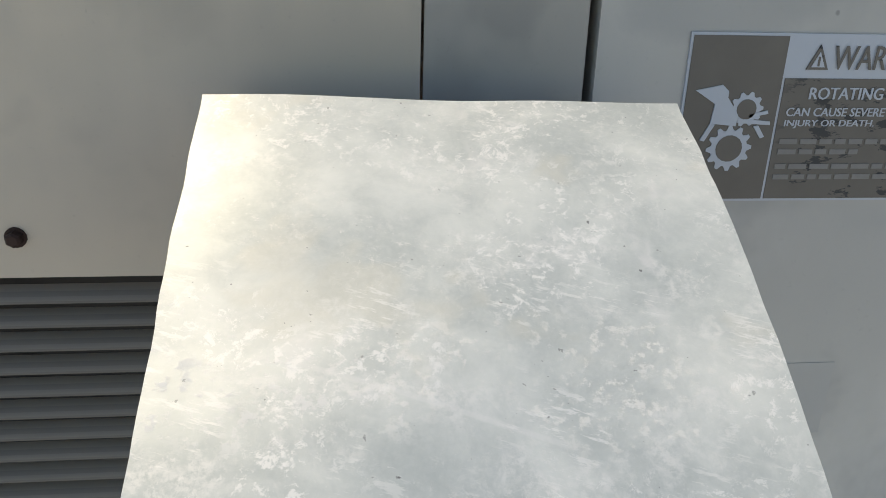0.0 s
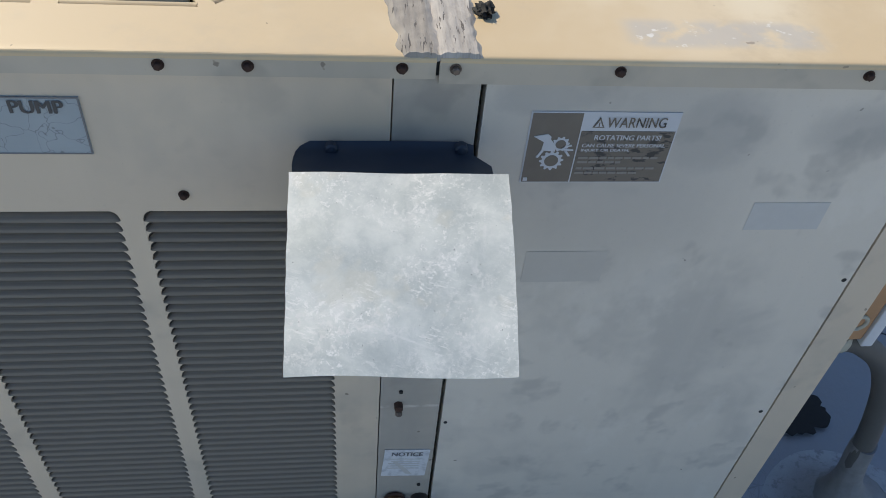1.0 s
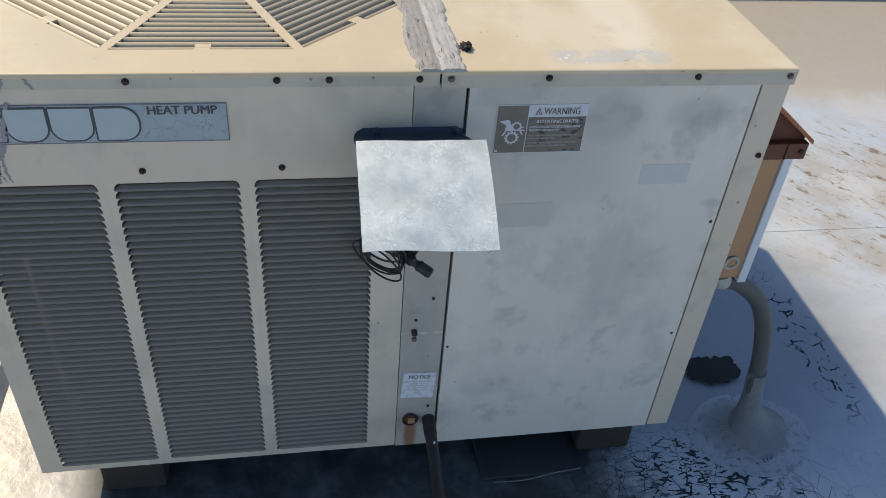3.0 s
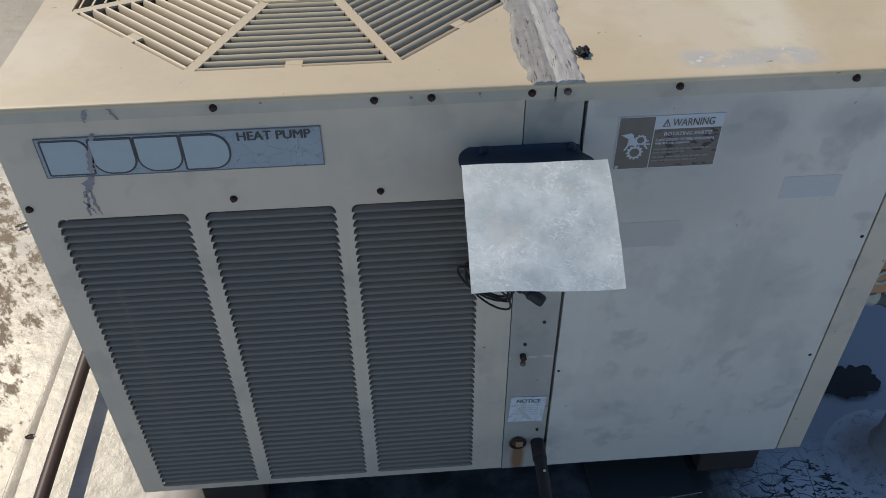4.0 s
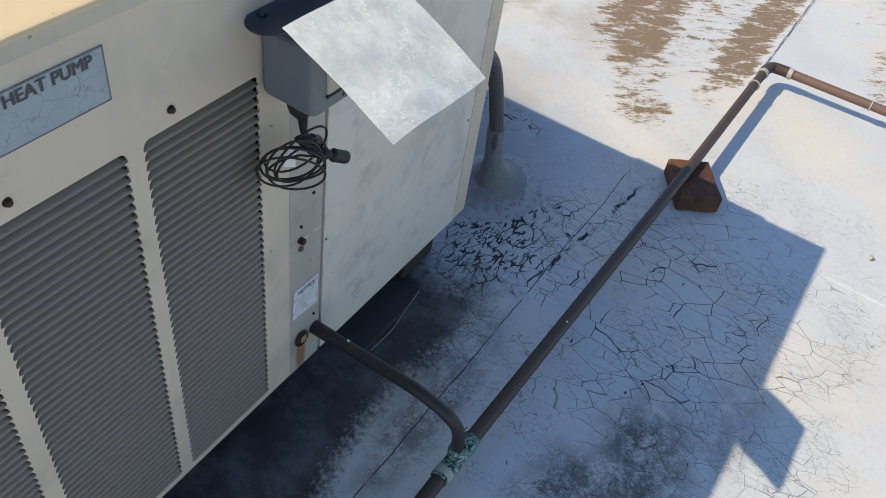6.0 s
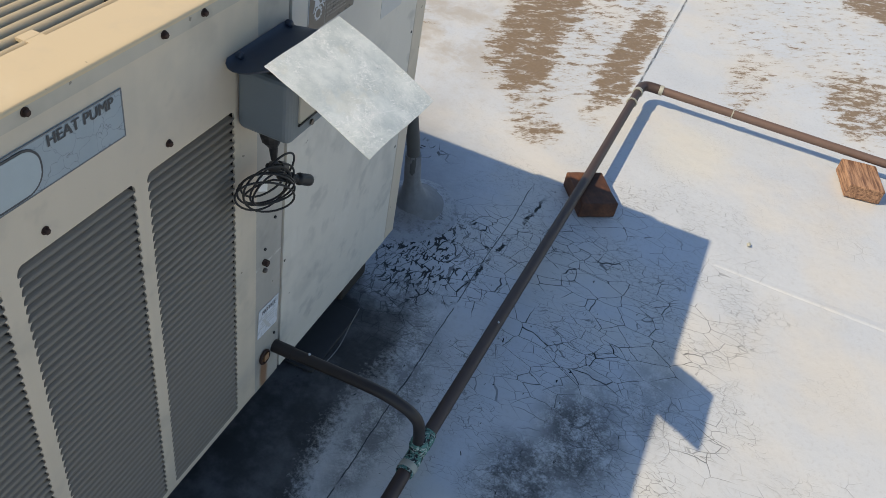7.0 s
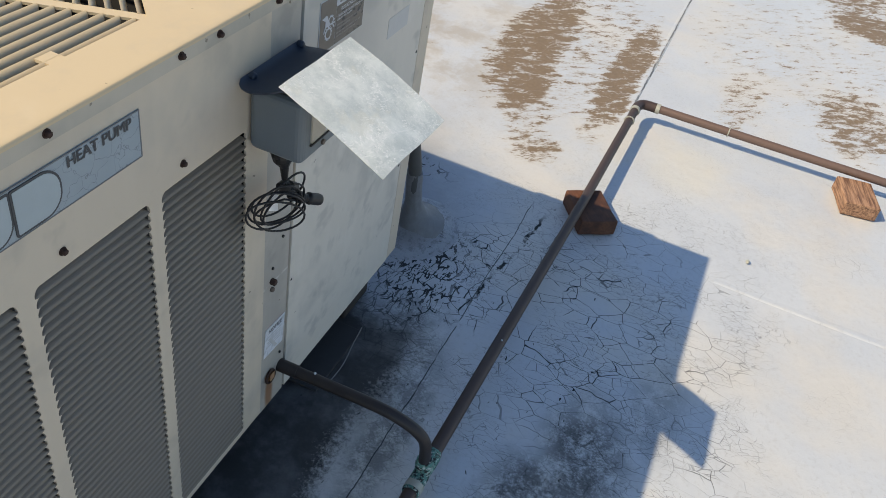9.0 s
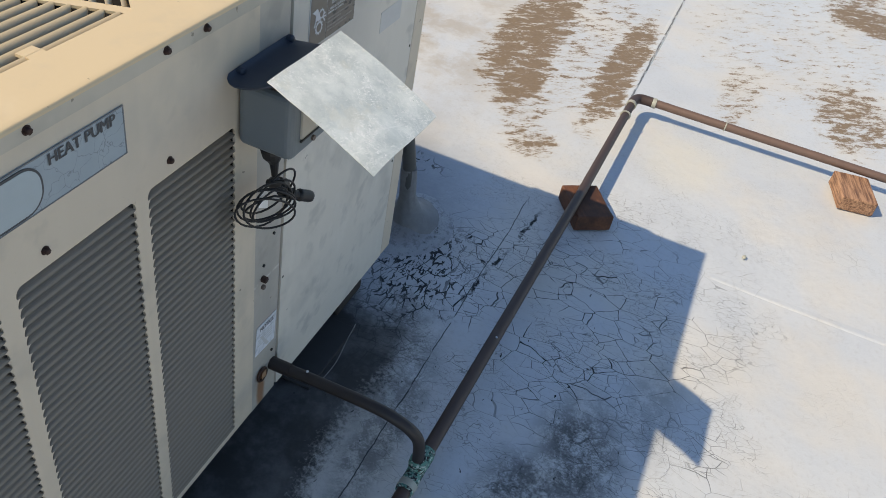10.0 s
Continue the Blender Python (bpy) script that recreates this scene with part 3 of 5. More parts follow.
def disc(x, z, r, y0, y1, sides=16, bm=None, dome=0.0):
    """A round slug along y, its outer end at y0 (towards the front)."""
    own = bm or bmesh.new()
    pts = [(x, y1, z), (x, y0, z)]
    rad = [r, r]
    if dome:
        pts += [(x, y0 - dome * 0.7, z), (x, y0 - dome, z)]
        rad += [r * 0.75, r * 0.25]
    return tube(pts, rad, sides, bm=own)


def plate(outline, y0, y1, bm=None):
    """A flat plate in the x-z plane from y0 (front) to y1."""
    own = bm or bmesh.new()
    f = [own.verts.new((x, y0, z)) for x, z in outline]
    b = [own.verts.new((x, y1, z)) for x, z in outline]
    own.faces.new(f)
    own.faces.new(b[::-1])
    n = len(f)
    for i in range(n):
        own.faces.new((f[i], b[i], b[(i + 1) % n], f[(i + 1) % n]))
    return own


def rect(x0, x1, z0, z1, y0, y1, bm=None):
    return plate([(x0, z0), (x1, z0), (x1, z1), (x0, z1)], y0, y1, bm)


def letters(text, x, z, height, width, y, shear=0.0, bold=0.0):
    """Built-in font as a thin mesh on the front, its lower left corner at x, z."""
    cu = bpy.data.curves.new("letters", "FONT")
    cu.body, cu.extrude, cu.resolution_u = text, 0.0, 3
    tmp = bpy.data.objects.new("letters", cu)
    me = bpy.data.meshes.new_from_object(tmp)
    bpy.data.objects.remove(tmp)
    own = bmesh.new()
    own.from_mesh(me)
    bpy.data.meshes.remove(me)
    xs = [v.co.x for v in own.verts]
    ys = [v.co.y for v in own.verts]
    sx, sz = width / (max(xs) - min(xs)), height / (max(ys) - min(ys))
    lo_x, lo_y = min(xs), min(ys)
    for v in own.verts:
        dz = (v.co.y - lo_y) * sz
        v.co = (x + (v.co.x - lo_x) * sx + dz * shear, y, z + dz)
    # printed, so flat; heavier strokes are printed twice over
    first = own.verts[:] + own.edges[:] + own.faces[:]
    for k in (1, 2) if bold else ():
        twin = bmesh.ops.duplicate(own, geom=first)["geom"]
        bmesh.ops.translate(own, verts=[g for g in twin if isinstance(g, bmesh.types.BMVert)], vec=(bold * k, -0.00004 * k, bold * 0.4 * (k - 1)))
    return own


# ---- ground ----
bm = bmesh.new()
xs = [-400, -60, -12] + [-3 + 0.25 * i for i in range(41)] + [16, 60, 400]
ys = [-400, -60, -12] + [-4 + 0.25 * i for i in range(41)] + [16, 60, 400]
grid = [[bm.verts.new((x, y, 0.006 * noise.noise(Vector((x * 0.9, y * 0.9, 3))) - 0.003 if abs(x) < 9 and abs(y) < 9 else 0)) for x in xs] for y in ys]
for j in range(len(ys) - 1):
    for i in range(len(xs) - 1):
        bm.faces.new((grid[j][i], grid[j][i + 1], grid[j + 1][i + 1], grid[j + 1][i]))
ground = new("ground", mesh_of(bm, m_roof, "ground", True))
tagged(ground, "flat roof with cracked pale aluminised coating and brown silt", "roof", kind="structure")

# laps of the roofing: low steps in the sheet
for name, x0, x1, y0, y1 in (("roofing_lap", -0.218, -0.211, -1.5, 3.0), ("roofing_lap", 2.6, 9, -0.325, -0.318), ("roofing_lap", 1.866, 1.873, -3.5, -0.75), ("roofing_lap", 1.9, 6.0, 0.78, 0.787)):
    own = bmesh.new()
    along_x = (x1 - x0) > (y1 - y0)
    top_ = -0.0018 if 1 < x0 < 1.88 else 0.0002
    n = 60
    rows_ = []
    for i in range(n + 1):
        t = i / n
        wob = 0.006 * noise.noise(Vector((t * 9, x0, y0)))
        if along_x:
            x = x0 + (x1 - x0) * t
            sec = [(x, y0 - 0.004 + wob, -0.004), (x, y0 + wob, top_), (x, y1 + wob, top_), (x, y1 + 0.02 + wob, -0.004)]
        else:
            y = y0 + (y1 - y0) * t
            sec = [(x0 - 0.004 + wob, y, -0.004), (x0 + wob, y, top_), (x1 + wob, y, top_), (x1 + 0.02 + wob, y, -0.004)]
        rows_.append([own.verts.new(s) for s in sec])
    for a, b in zip(rows_, rows_[1:]):
        for k in range(3):
            own.faces.new((a[k], a[k + 1], b[k + 1], b[k]))
    single(name, own, m_roof, ((x0 + x1) / 2, (y0 + y1) / 2, 0), "coated lap seam of the roofing sheet", "roof seam", kind="structure", smooth=True)

# parapet behind, in its own shade
single("wall_north", box(-14, 16, 3.15, 3.4, -0.02, 0.78, 0.03), m_wall, (1, 3.27, 0), "black membrane-covered parapet along the roof edge", "parapet", kind="structure")


# ---- the heat pump ----
unit = thing("heat_pump", (0.73, 0.7, 0.12), "beige rooftop package heat pump with faded paint and louvered front", "heat pump")
X0, X1, XM = 0.108, 1.355, 0.811
YB, ZB, ZT = 1.41, 0.12, 0.9465
COLS = ((0.146, 0.321), (0.343, 0.521), (0.542, 0.719))
LZ0, LZ1, NL = 0.136, 0.770, 48
PITCH = (LZ1 - LZ0) / NL


def grid_panel(cx, cz, holes, y0, y1):
    own = bmesh.new()
    vs = {}

    def vert(i, k):
        if (i, k) not in vs:
            vs[i, k] = own.verts.new((cx[i], y0, cz[k]))
        return vs[i, k]

    for i in range(len(cx) - 1):
        for k in range(len(cz) - 1):
            mx, mz = (cx[i] + cx[i + 1]) / 2, (cz[k] + cz[k + 1]) / 2
            if not any(a < mx < b and c_ < mz < d for a, b, c_, d in holes):
                own.faces.new((vert(i, k), vert(i + 1, k), vert(i + 1, k + 1), vert(i, k + 1)))
    ex = bmesh.ops.extrude_face_region(own, geom=own.faces[:])
    bmesh.ops.translate(own, verts=[g for g in ex["geom"] if isinstance(g, bmesh.types.BMVert)], vec=(0, y1 - y0, 0))
    return own


cx = [X0] + [v for c_ in COLS for v in c_] + [0.7735]
front = part("louver_panel", grid_panel(cx, [ZB, LZ0, LZ1, 0.926], [(a, b, LZ0, LZ1) for a, b in COLS], 0.0, 0.004), m_panel, unit, "beige front panel with three columns of pressed louvers")
part("service_strip", rect(0.7750, 0.8505, ZB - 0.004, 0.926, 0.001, 0.02), m_strip, unit, "narrow beige service strip with rust run")
part("access_panel", rect(0.8553, 1.3062, ZB, 0.926, -0.001, 0.02), m_right, unit, "grey-beige mottled access panel")
part("corner_post", rect(1.3102, X1, ZB, 0.926, 0.0, 0.03), m_panel, unit)
part("left_post", rect(X0, X0 + 0.03, ZB, 0.943, 0.0045, 0.03), m_panel, unit)
part("seam_backing", rect(0.77, 0.86, ZB, 0.926, 0.0205, 0.03), m_dark, unit)
part("post_backing", rect(1.30, 1.3102, ZB, 0.926, 0.0205, 0.03), m_dark, unit)
# left side; narrow open slot near the front corner, unseen, added to admit sun
own = box(X0, X0 + 0.002, 0.0302, 0.1000, ZB, 0.943)
box(X0, X0 + 0.002, 0.1058, YB, ZB, 0.943, bm=own)
box(X0, X0 + 0.002, 0.1000, 0.1058, ZB, 0.265, bm=own)
box(X0, X0 + 0.002, 0.1000, 0.1058, 0.77, 0.943, bm=own)
part("left_side", own, m_panel, unit)
part("right_side", box(X1 - 0.002, X1, 0.0305, YB, ZB, 0.943), m_panel, unit)
part("back_side", box(X0 + 0.003, X1 - 0.003, YB - 0.003, YB, ZB, 0.943), m_panel, unit)
part("base_pan", box(X0 + 0.003, X1 - 0.003, 0.031, YB - 0.004, ZB, ZB + 0.004), m_dark, unit)
part("divider", box(0.80, 0.804, 0.031, YB - 0.004, ZB + 0.005, 0.92), m_dark, unit)
part("condenser_coil", box(X0 + 0.12, 0.79, 0.06, 0.085, ZB + 0.005, 0.85), m_coil, unit, "dark finned condenser coil behind louvers")

# louvers, pressed inwards, open along their upper edge
for a, b in COLS:
    own = bmesh.new()
    w, r = b - a, 0.0095
    us = [0, 0.0005, 0.0014, 0.0028, 0.0046, 0.0068, r]
    us = us + [w / 2] + [w - u for u in reversed(us)]
    rise = [math.sqrt(max(0.0, 1 - (1 - min(min(u, w - u) / r, 1)) ** 2)) for u in us]
    rows_ = []
    for y, z in ((0.0014, -0.0012), (-0.0013, -0.0007), (-0.0011, 0.0006), (0.0005, 0.0024), (0.0022, 0.0046), (0.0062, 0.0067)):
        rows_.append([own.verts.new((u, y * e, z * (0.05 + 0.95 * e ** 2.4))) for u, e in zip(us, rise)])
    for A, B in zip(rows_, rows_[1:]):
        for i in range(len(us) - 1):
            own.faces.new((A[i], A[i + 1], B[i + 1], B[i]))
    # the rounded upper corners are still panel
    n_slat = len(own.faces)
    for side_ in (us[:7], us[-7:]):
        lo = [own.verts.new((u, -0.0003, PITCH * (0.06 + 0.94 * math.sqrt(max(0.0, 1 - (1 - min(min(u, w - u) / r, 1)) ** 2))))) for u in side_]
        hi = [own.verts.new((u, -0.0003, PITCH * 1.02)) for u in side_]
        for i in range(6):
            own.faces.new((lo[i], lo[i + 1], hi[i + 1], hi[i]))
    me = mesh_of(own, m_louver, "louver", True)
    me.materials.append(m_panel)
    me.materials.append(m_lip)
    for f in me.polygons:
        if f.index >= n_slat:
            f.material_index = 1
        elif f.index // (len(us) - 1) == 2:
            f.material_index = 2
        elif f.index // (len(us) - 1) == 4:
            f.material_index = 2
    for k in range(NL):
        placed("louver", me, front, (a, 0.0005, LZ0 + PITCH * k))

# top pans and their front flanges
own = bmesh.new()
RECT = [(X0 - 0.003, -0.004), (XM - 0.0015, -0.004), (XM - 0.0015, YB), (X0 - 0.003, YB)]
FC, AP = Vector((0.482, 0.395)), 0.328
OCT = [FC + Vector((math.cos(radians(22.5 + 45 * k)), math.sin(radians(22.5 + 45 * k)))) * AP / math.cos(radians(22.5)) for k in range(8)]
A_, B_, C_, D_ = [own.verts.new((p[0], p[1], ZT)) for p in RECT]
k_ = [own.verts.new((p[0], p[1], ZT)) for p in OCT]
for quad in ((A_, B_, k_[6], k_[5]), (B_, C_, k_[0], k_[7]), (C_, D_, k_[2], k_[1]), (D_, A_, k_[4], k_[3]), (B_, k_[7], k_[6]), (C_, k_[1], k_[0]), (D_, k_[3], k_[2]), (A_, k_[5], k_[4])):
    own.faces.new(quad)
ex = bmesh.ops.extrude_face_region(own, geom=own.faces[:])
bmesh.ops.translate(own, verts=[g for g in ex["geom"] if isinstance(g, bmesh.types.BMVert)], vec=(0, 0, -0.003))
part("fan_top", own, m_top, unit, "sunlit cream top pan round the fan grille")
part("plain_top", box(XM + 0.0015, X1 + 0.003, -0.004, YB, ZT - 0.003, ZT, 0.001, 1), m_top, unit, "sunlit cream top pan with worn patches")
part("front_flange", box(X0 - 0.003, XM - 0.0015, -0.0045, -0.0005, 0.9245, ZT - 0.0035), m_flange, unit)
part("front_flange", box(XM + 0.0015, X1 + 0.003, -0.0045, -0.0015, 0.920, ZT - 0.0035), m_flange, unit)
for a, b in ((X0 - 0.003, XM - 0.0015), (XM + 0.0015, X1 + 0.003)):
    own = bmesh.new()
    prof = [(0.004, ZT + 0.0003), (-0.0020, ZT + 0.0003), (-0.0042, ZT - 0.0002), (-0.0056, ZT - 0.0014), (-0.0060, ZT - 0.0032), (-0.0060, ZT - 0.0050), (-0.0046, ZT - 0.0050), (-0.0046, ZT - 0.0034)]
    for x in (a, b):
        f = [own.verts.new((x, y, z)) for y, z in prof]
        own.faces.new(f if x == a else f[::-1])
    own.verts.ensure_lookup_table()
    n = len(prof)
    for k in range(n):
        own.faces.new((own.verts[k], own.verts[(k + 1) % n], own.verts[n + (k + 1) % n], own.verts[n + k]))
    part("rolled_edge", own, m_top, unit, "", True)
part("seam_gap", box(XM - 0.0015, XM + 0.0015, -0.001, 0.03, 0.926, ZT - 0.004), m_dark, unit)

grille = part("fan_grille", tube([(FC.x + math.cos(radians(22.5 + 45 * k)) * 0.14, FC.y + math.sin(radians(22.5 + 45 * k)) * 0.14, ZT - 0.004) for k in range(8)], 0.003, 6, True), m_top, unit, "octagonal fan grille with pressed slats")
own = bmesh.new()
hub = [own.verts.new((p[0], p[1], ZT - 0.001)) for p in [FC + (q - FC) * (0.128 / AP) for q in OCT]]
own.faces.new(hub)
ex = bmesh.ops.extrude_face_region(own, geom=own.faces[:])
bmesh.ops.translate(own, verts=[g for g in ex["geom"] if isinstance(g, bmesh.types.BMVert)], vec=(0, 0, -0.003))
part("hub_plate", own, m_top, grille)
own = box(0.128 / math.cos(radians(22.5)), AP / math.cos(radians(22.5)), -0.0075, 0.0075, -0.004, -0.0005)
spoke_me = mesh_of(own, m_top, "spoke")
slats = []
NS = 12
SP = (AP - 0.128) / NS
for k in range(NS):
    aa = 0.128 + SP * (k + 0.5)
    half = (aa + 0.004) * math.tan(radians(22.5)) - 0.0085
    own = bmesh.new()
    rows_ = []
    for dv, dz in ((0.0092, -0.0110), (0.0082, -0.0068), (0.0054, -0.0028), (0.0024, -0.0004), (0.0004, 0.0)):
        line = []
        for u in (-1, -0.985, -0.955, -0.9, 0.9, 0.955, 0.985, 1):
            tip = 1 - abs(u)
            e = min(1, (tip / 0.1) ** 0.5) if tip < 0.1 else 1
            line.append(own.verts.new((aa + dv * (0.35 + 0.65 * e) - 0.001, u * half, dz * e)))
        rows_.append(line)
    for A, B in zip(rows_, rows_[1:]):
        for i in range(7):
            own.faces.new((A[i], A[i + 1], B[i + 1], B[i]))
    ex = bmesh.ops.extrude_face_region(own, geom=own.faces[:])
    bmesh.ops.translate(own, verts=[g for g in ex["geom"] if isinstance(g, bmesh.types.BMVert)], vec=(0, 0, -0.0012))
    slats.append(mesh_of(own, m_top, "slat", True))
tab_me = mesh_of(box(AP - 0.020, AP + 0.001, -0.011, 0.011, -0.004, -0.0003), m_top, "tab")
for s in range(8):
    turn = Matrix.Rotation(radians(45 * s), 4, "Z")
    at = (FC.x, FC.y, ZT - 0.001)
    for me in slats:
        placed("slat", me, grille, at, turn)
    placed("tab", tab_me, grille, at, turn)
    placed("spoke", spoke_me, grille, at, turn @ Matrix.Rotation(radians(22.5), 4, "Z"))

# fan below the grille
own = tube([(FC.x, FC.y, 0.60), (FC.x, FC.y, 0.80)], 0.06, 16)
for k in range(3):
    g = radians(120 * k + 20)
    R = Matrix.Translation((FC.x, FC.y, 0.8)) @ Matrix.Rotation(g, 4, "Z") @ Matrix.Rotation(radians(28), 4, "X")
    b0 = bmesh.ops.create_cube(own, size=1)
    bmesh.ops.transform(own, verts=b0["verts"], matrix=R @ Matrix.Translation((0.16, 0, 0)) @ Matrix.Diagonal((0.24, 0.14, 0.004, 1)))
part("fan", own, m_dark, unit, "dark fan below the grille")

# screws
SCREWS = [(x, 0.935, -0.0045) for x in (0.124, 0.387, 0.584, 0.655, 0.781)] + [(x, 0.935, -0.0045) for x in (0.826, 0.969, 1.198, 1.347)]
SCREWS += [(x, 0.791, 0.0) for x in (0.119, 0.387, 0.584, 1.344)]
screw_me = {}
for mat_ in (m_rust, m_screw):
    own = disc(0, 0, 0.0052, -0.0008, 0.004, 14)
    tube([(0, -0.0008, 0), (0, -0.0045, 0), (0, -0.0055, 0)], [0.0040, 0.0038, 0.0026], 6, bm=own)
    screw_me[mat_] = mesh_of(own, mat_, "screw")
for i, (x, z, y) in enumerate(SCREWS):
    placed("screw", screw_me[m_screw if i in (0, 5, 8) else m_rust], unit, (x, y, z), Matrix.Rotation(0.5 * i, 4, "Y"))
for x, z, r in ((1.299, 0.659, 0.0030), (1.296, 0.393, 0.0030), (0.861, 0.393, 0.0026), (0.828, 0.513, 0.0026), (0.800, 0.463, 0.0026), (0.835, 0.232, 0.0026)):
    part("screw_hole", disc(x, z, r, -0.0015, 0.002, 12), m_dark, unit)
part("latch_bolt", disc(0.798, 0.436, 0.0058, -0.008, 0.003, 6, dome=0.001), m_rust, unit, "small rusty hex bolt")
part("latch_bolt", disc(0.799, 0.417, 0.0045, -0.003, 0.003, 12, dome=0.002), m_screw, unit)
# open knockout with a bent rusty rim
ring = [(0.801 + 0.0135 * math.cos(g), -0.003, 0.198 + 0.0145 * math.sin(g)) for g in [2 * math.pi * k / 24 for k in range(24)]]
part("knockout_rim", tube(ring, 0.0024, 8, True, rough=0.001), m_rust, unit, "open knockout with rusty rim")
part("knockout_hole", disc(0.801, 0.198, 0.0125, -0.0012, 0.0008, 20), plain("rust_hole", (0.16, 0.075, 0.03), 0.8), unit)
part("knockout_flap", box(0.797, 0.811, -0.006, -0.0045, 0.189, 0.205, 0.001), m_boxtan, unit)

# sealant over the top seam, laid thick with brushed ridges and ragged edges
own = bmesh.new()
NY, NX = 120, 26
rows_ = []
for j in range(NY + 1):
    y = -0.0042 + (YB + 0.0042) * (j / NY) ** 1.6
    lo = 0.779 - 0.012 * min(1, y / 0.07) + 0.010 * noise.noise(Vector((0, y * 14, 1))) + 0.006 * noise.noise(Vector((0, y * 50, 2))) + 0.01 * min(1, y * 3)
    hi = 0.849 + 0.008 * noise.noise(Vector((5, y * 16, 1))) + 0.005 * noise.noise(Vector((5, y * 60, 2)))
    line = []
    for i in range(NX + 1):
        u = i / NX
        x = lo + (hi - lo) * u
        edge = min(1, min(u, 1 - u) / 0.08)
        ridge = 0.0005 * math.sin(x * 700 + 2 * noise.noise(Vector((x * 20, y * 4, 0)))) + 0.0011 * noise.noise(Vector((x * 160, y * 60, 0)))
        groove = -0.0035 * math.exp(-((x - XM) / 0.0022) ** 2)
        line.append(own.verts.new((x, y, ZT - 0.001 + edge * (0.0048 + ridge) + groove * edge)))
    rows_.append(line)
for A, B in zip(rows_, rows_[1:]):
    for i in range(NX):
        own.faces.new((A[i], A[i + 1], B[i + 1], B[i]))
# it laps a little way down the flange
drip = []
for i in range(NX + 1):
    v = rows_[0][i].co
    drip.append(own.verts.new((v.x, -0.0052, v.z - 0.004 - 0.006 * abs(noise.noise(Vector((v.x * 70, 3, 0)))))))
for i in range(NX):
    own.faces.new((drip[i], drip[i + 1], rows_[0][i + 1], rows_[0][i]))
part("seam_sealant", own, m_seal, unit, "cracked grey sealant over the top seam", True)
own = bmesh.new()
bmesh.ops.create_icosphere(own, subdivisions=3, radius=1)
for v in own.verts:
    q = v.co.copy()
    v.co = Vector((0.858, 0.066, 0.951)) + Vector((q.x * 0.0085, q.y * 0.0115, q.z * 0.006)) * (0.9 + 0.7 * noise.noise(q * 2.3) + 0.35 * noise.noise(q * 6))
part("tar_blob", own, m_tar, unit, "blob of black tar", True)

# the faded name badge: brand mark as plain outlined shapes, then the two words
F = -0.0016
badge = part("name_badge", rect(0.158, 0.514, 0.840, 0.900, F, 0.0), m_badge, unit, "faded pale blue name badge, cracked")


def rounded(x0, x1, z0, z1, radii, n=7):
    """Outline of a rectangle with its own radius at each corner, from lower left round."""
    out = []
    for (cx_, cz_, sx, sz, a0), r in zip(((x0, z0, 1, 1, 180), (x1, z0, -1, 1, 270), (x1, z1, -1, -1, 0), (x0, z1, 1, -1, 90)), radii):
        for k in range(n + 1):
            g = radians(a0 + 90 * k / n)
            out.append((cx_ + sx * r + r * math.cos(g), cz_ + sz * r + r * math.sin(g)))
    return out


MARK = ((0.163, 0.222, (0.003, 0.003, 0.016, 0.003)), (0.222, 0.278, (0.022, 0.022, 0.003, 0.003)), (0.278, 0.336, (0.022, 0.022, 0.003, 0.003)), (0.336, 0.397, (0.003, 0.024, 0.024, 0.003)))
for i, (a, b, rr) in enumerate(MARK):
    y = F - 0.0006 * (1 + i % 2)
    part("mark_outline", plate(rounded(a, b, 0.843, 0.897, rr), y, F + 0.0005), m_ink, badge)
    rr2 = [max(0.0012, r - 0.0026) for r in rr]
    part("mark_field", plate(rounded(a + 0.0026, b - 0.0026, 0.8456, 0.8944, rr2), y - 0.0004, y + 0.0004), m_badge_lite, badge)
for a, b, c0, d in ((0.158, 0.514, 0.8985, 0.900), (0.158, 0.514, 0.840, 0.8412), (0.158, 0.1594, 0.8412, 0.8985), (0.5126, 0.514, 0.8412, 0.8985)):
    part("badge_border", rect(a, b, c0, d, F - 0.0005, F + 0.0002), m_print, badge)
part("lettering", letters("HEAT PUMP", 0.4075, 0.8835, 0.0130, 0.0920, F - 0.0008, 0, 0.0007), m_ink, badge)

# grime run beside the badge
mgr = Mat("grey_flaking", 0.7)
mgr.color(mgr.mix(mgr.noise(80), (0.20, 0.19, 0.20), (0.30, 0.28, 0.29)))
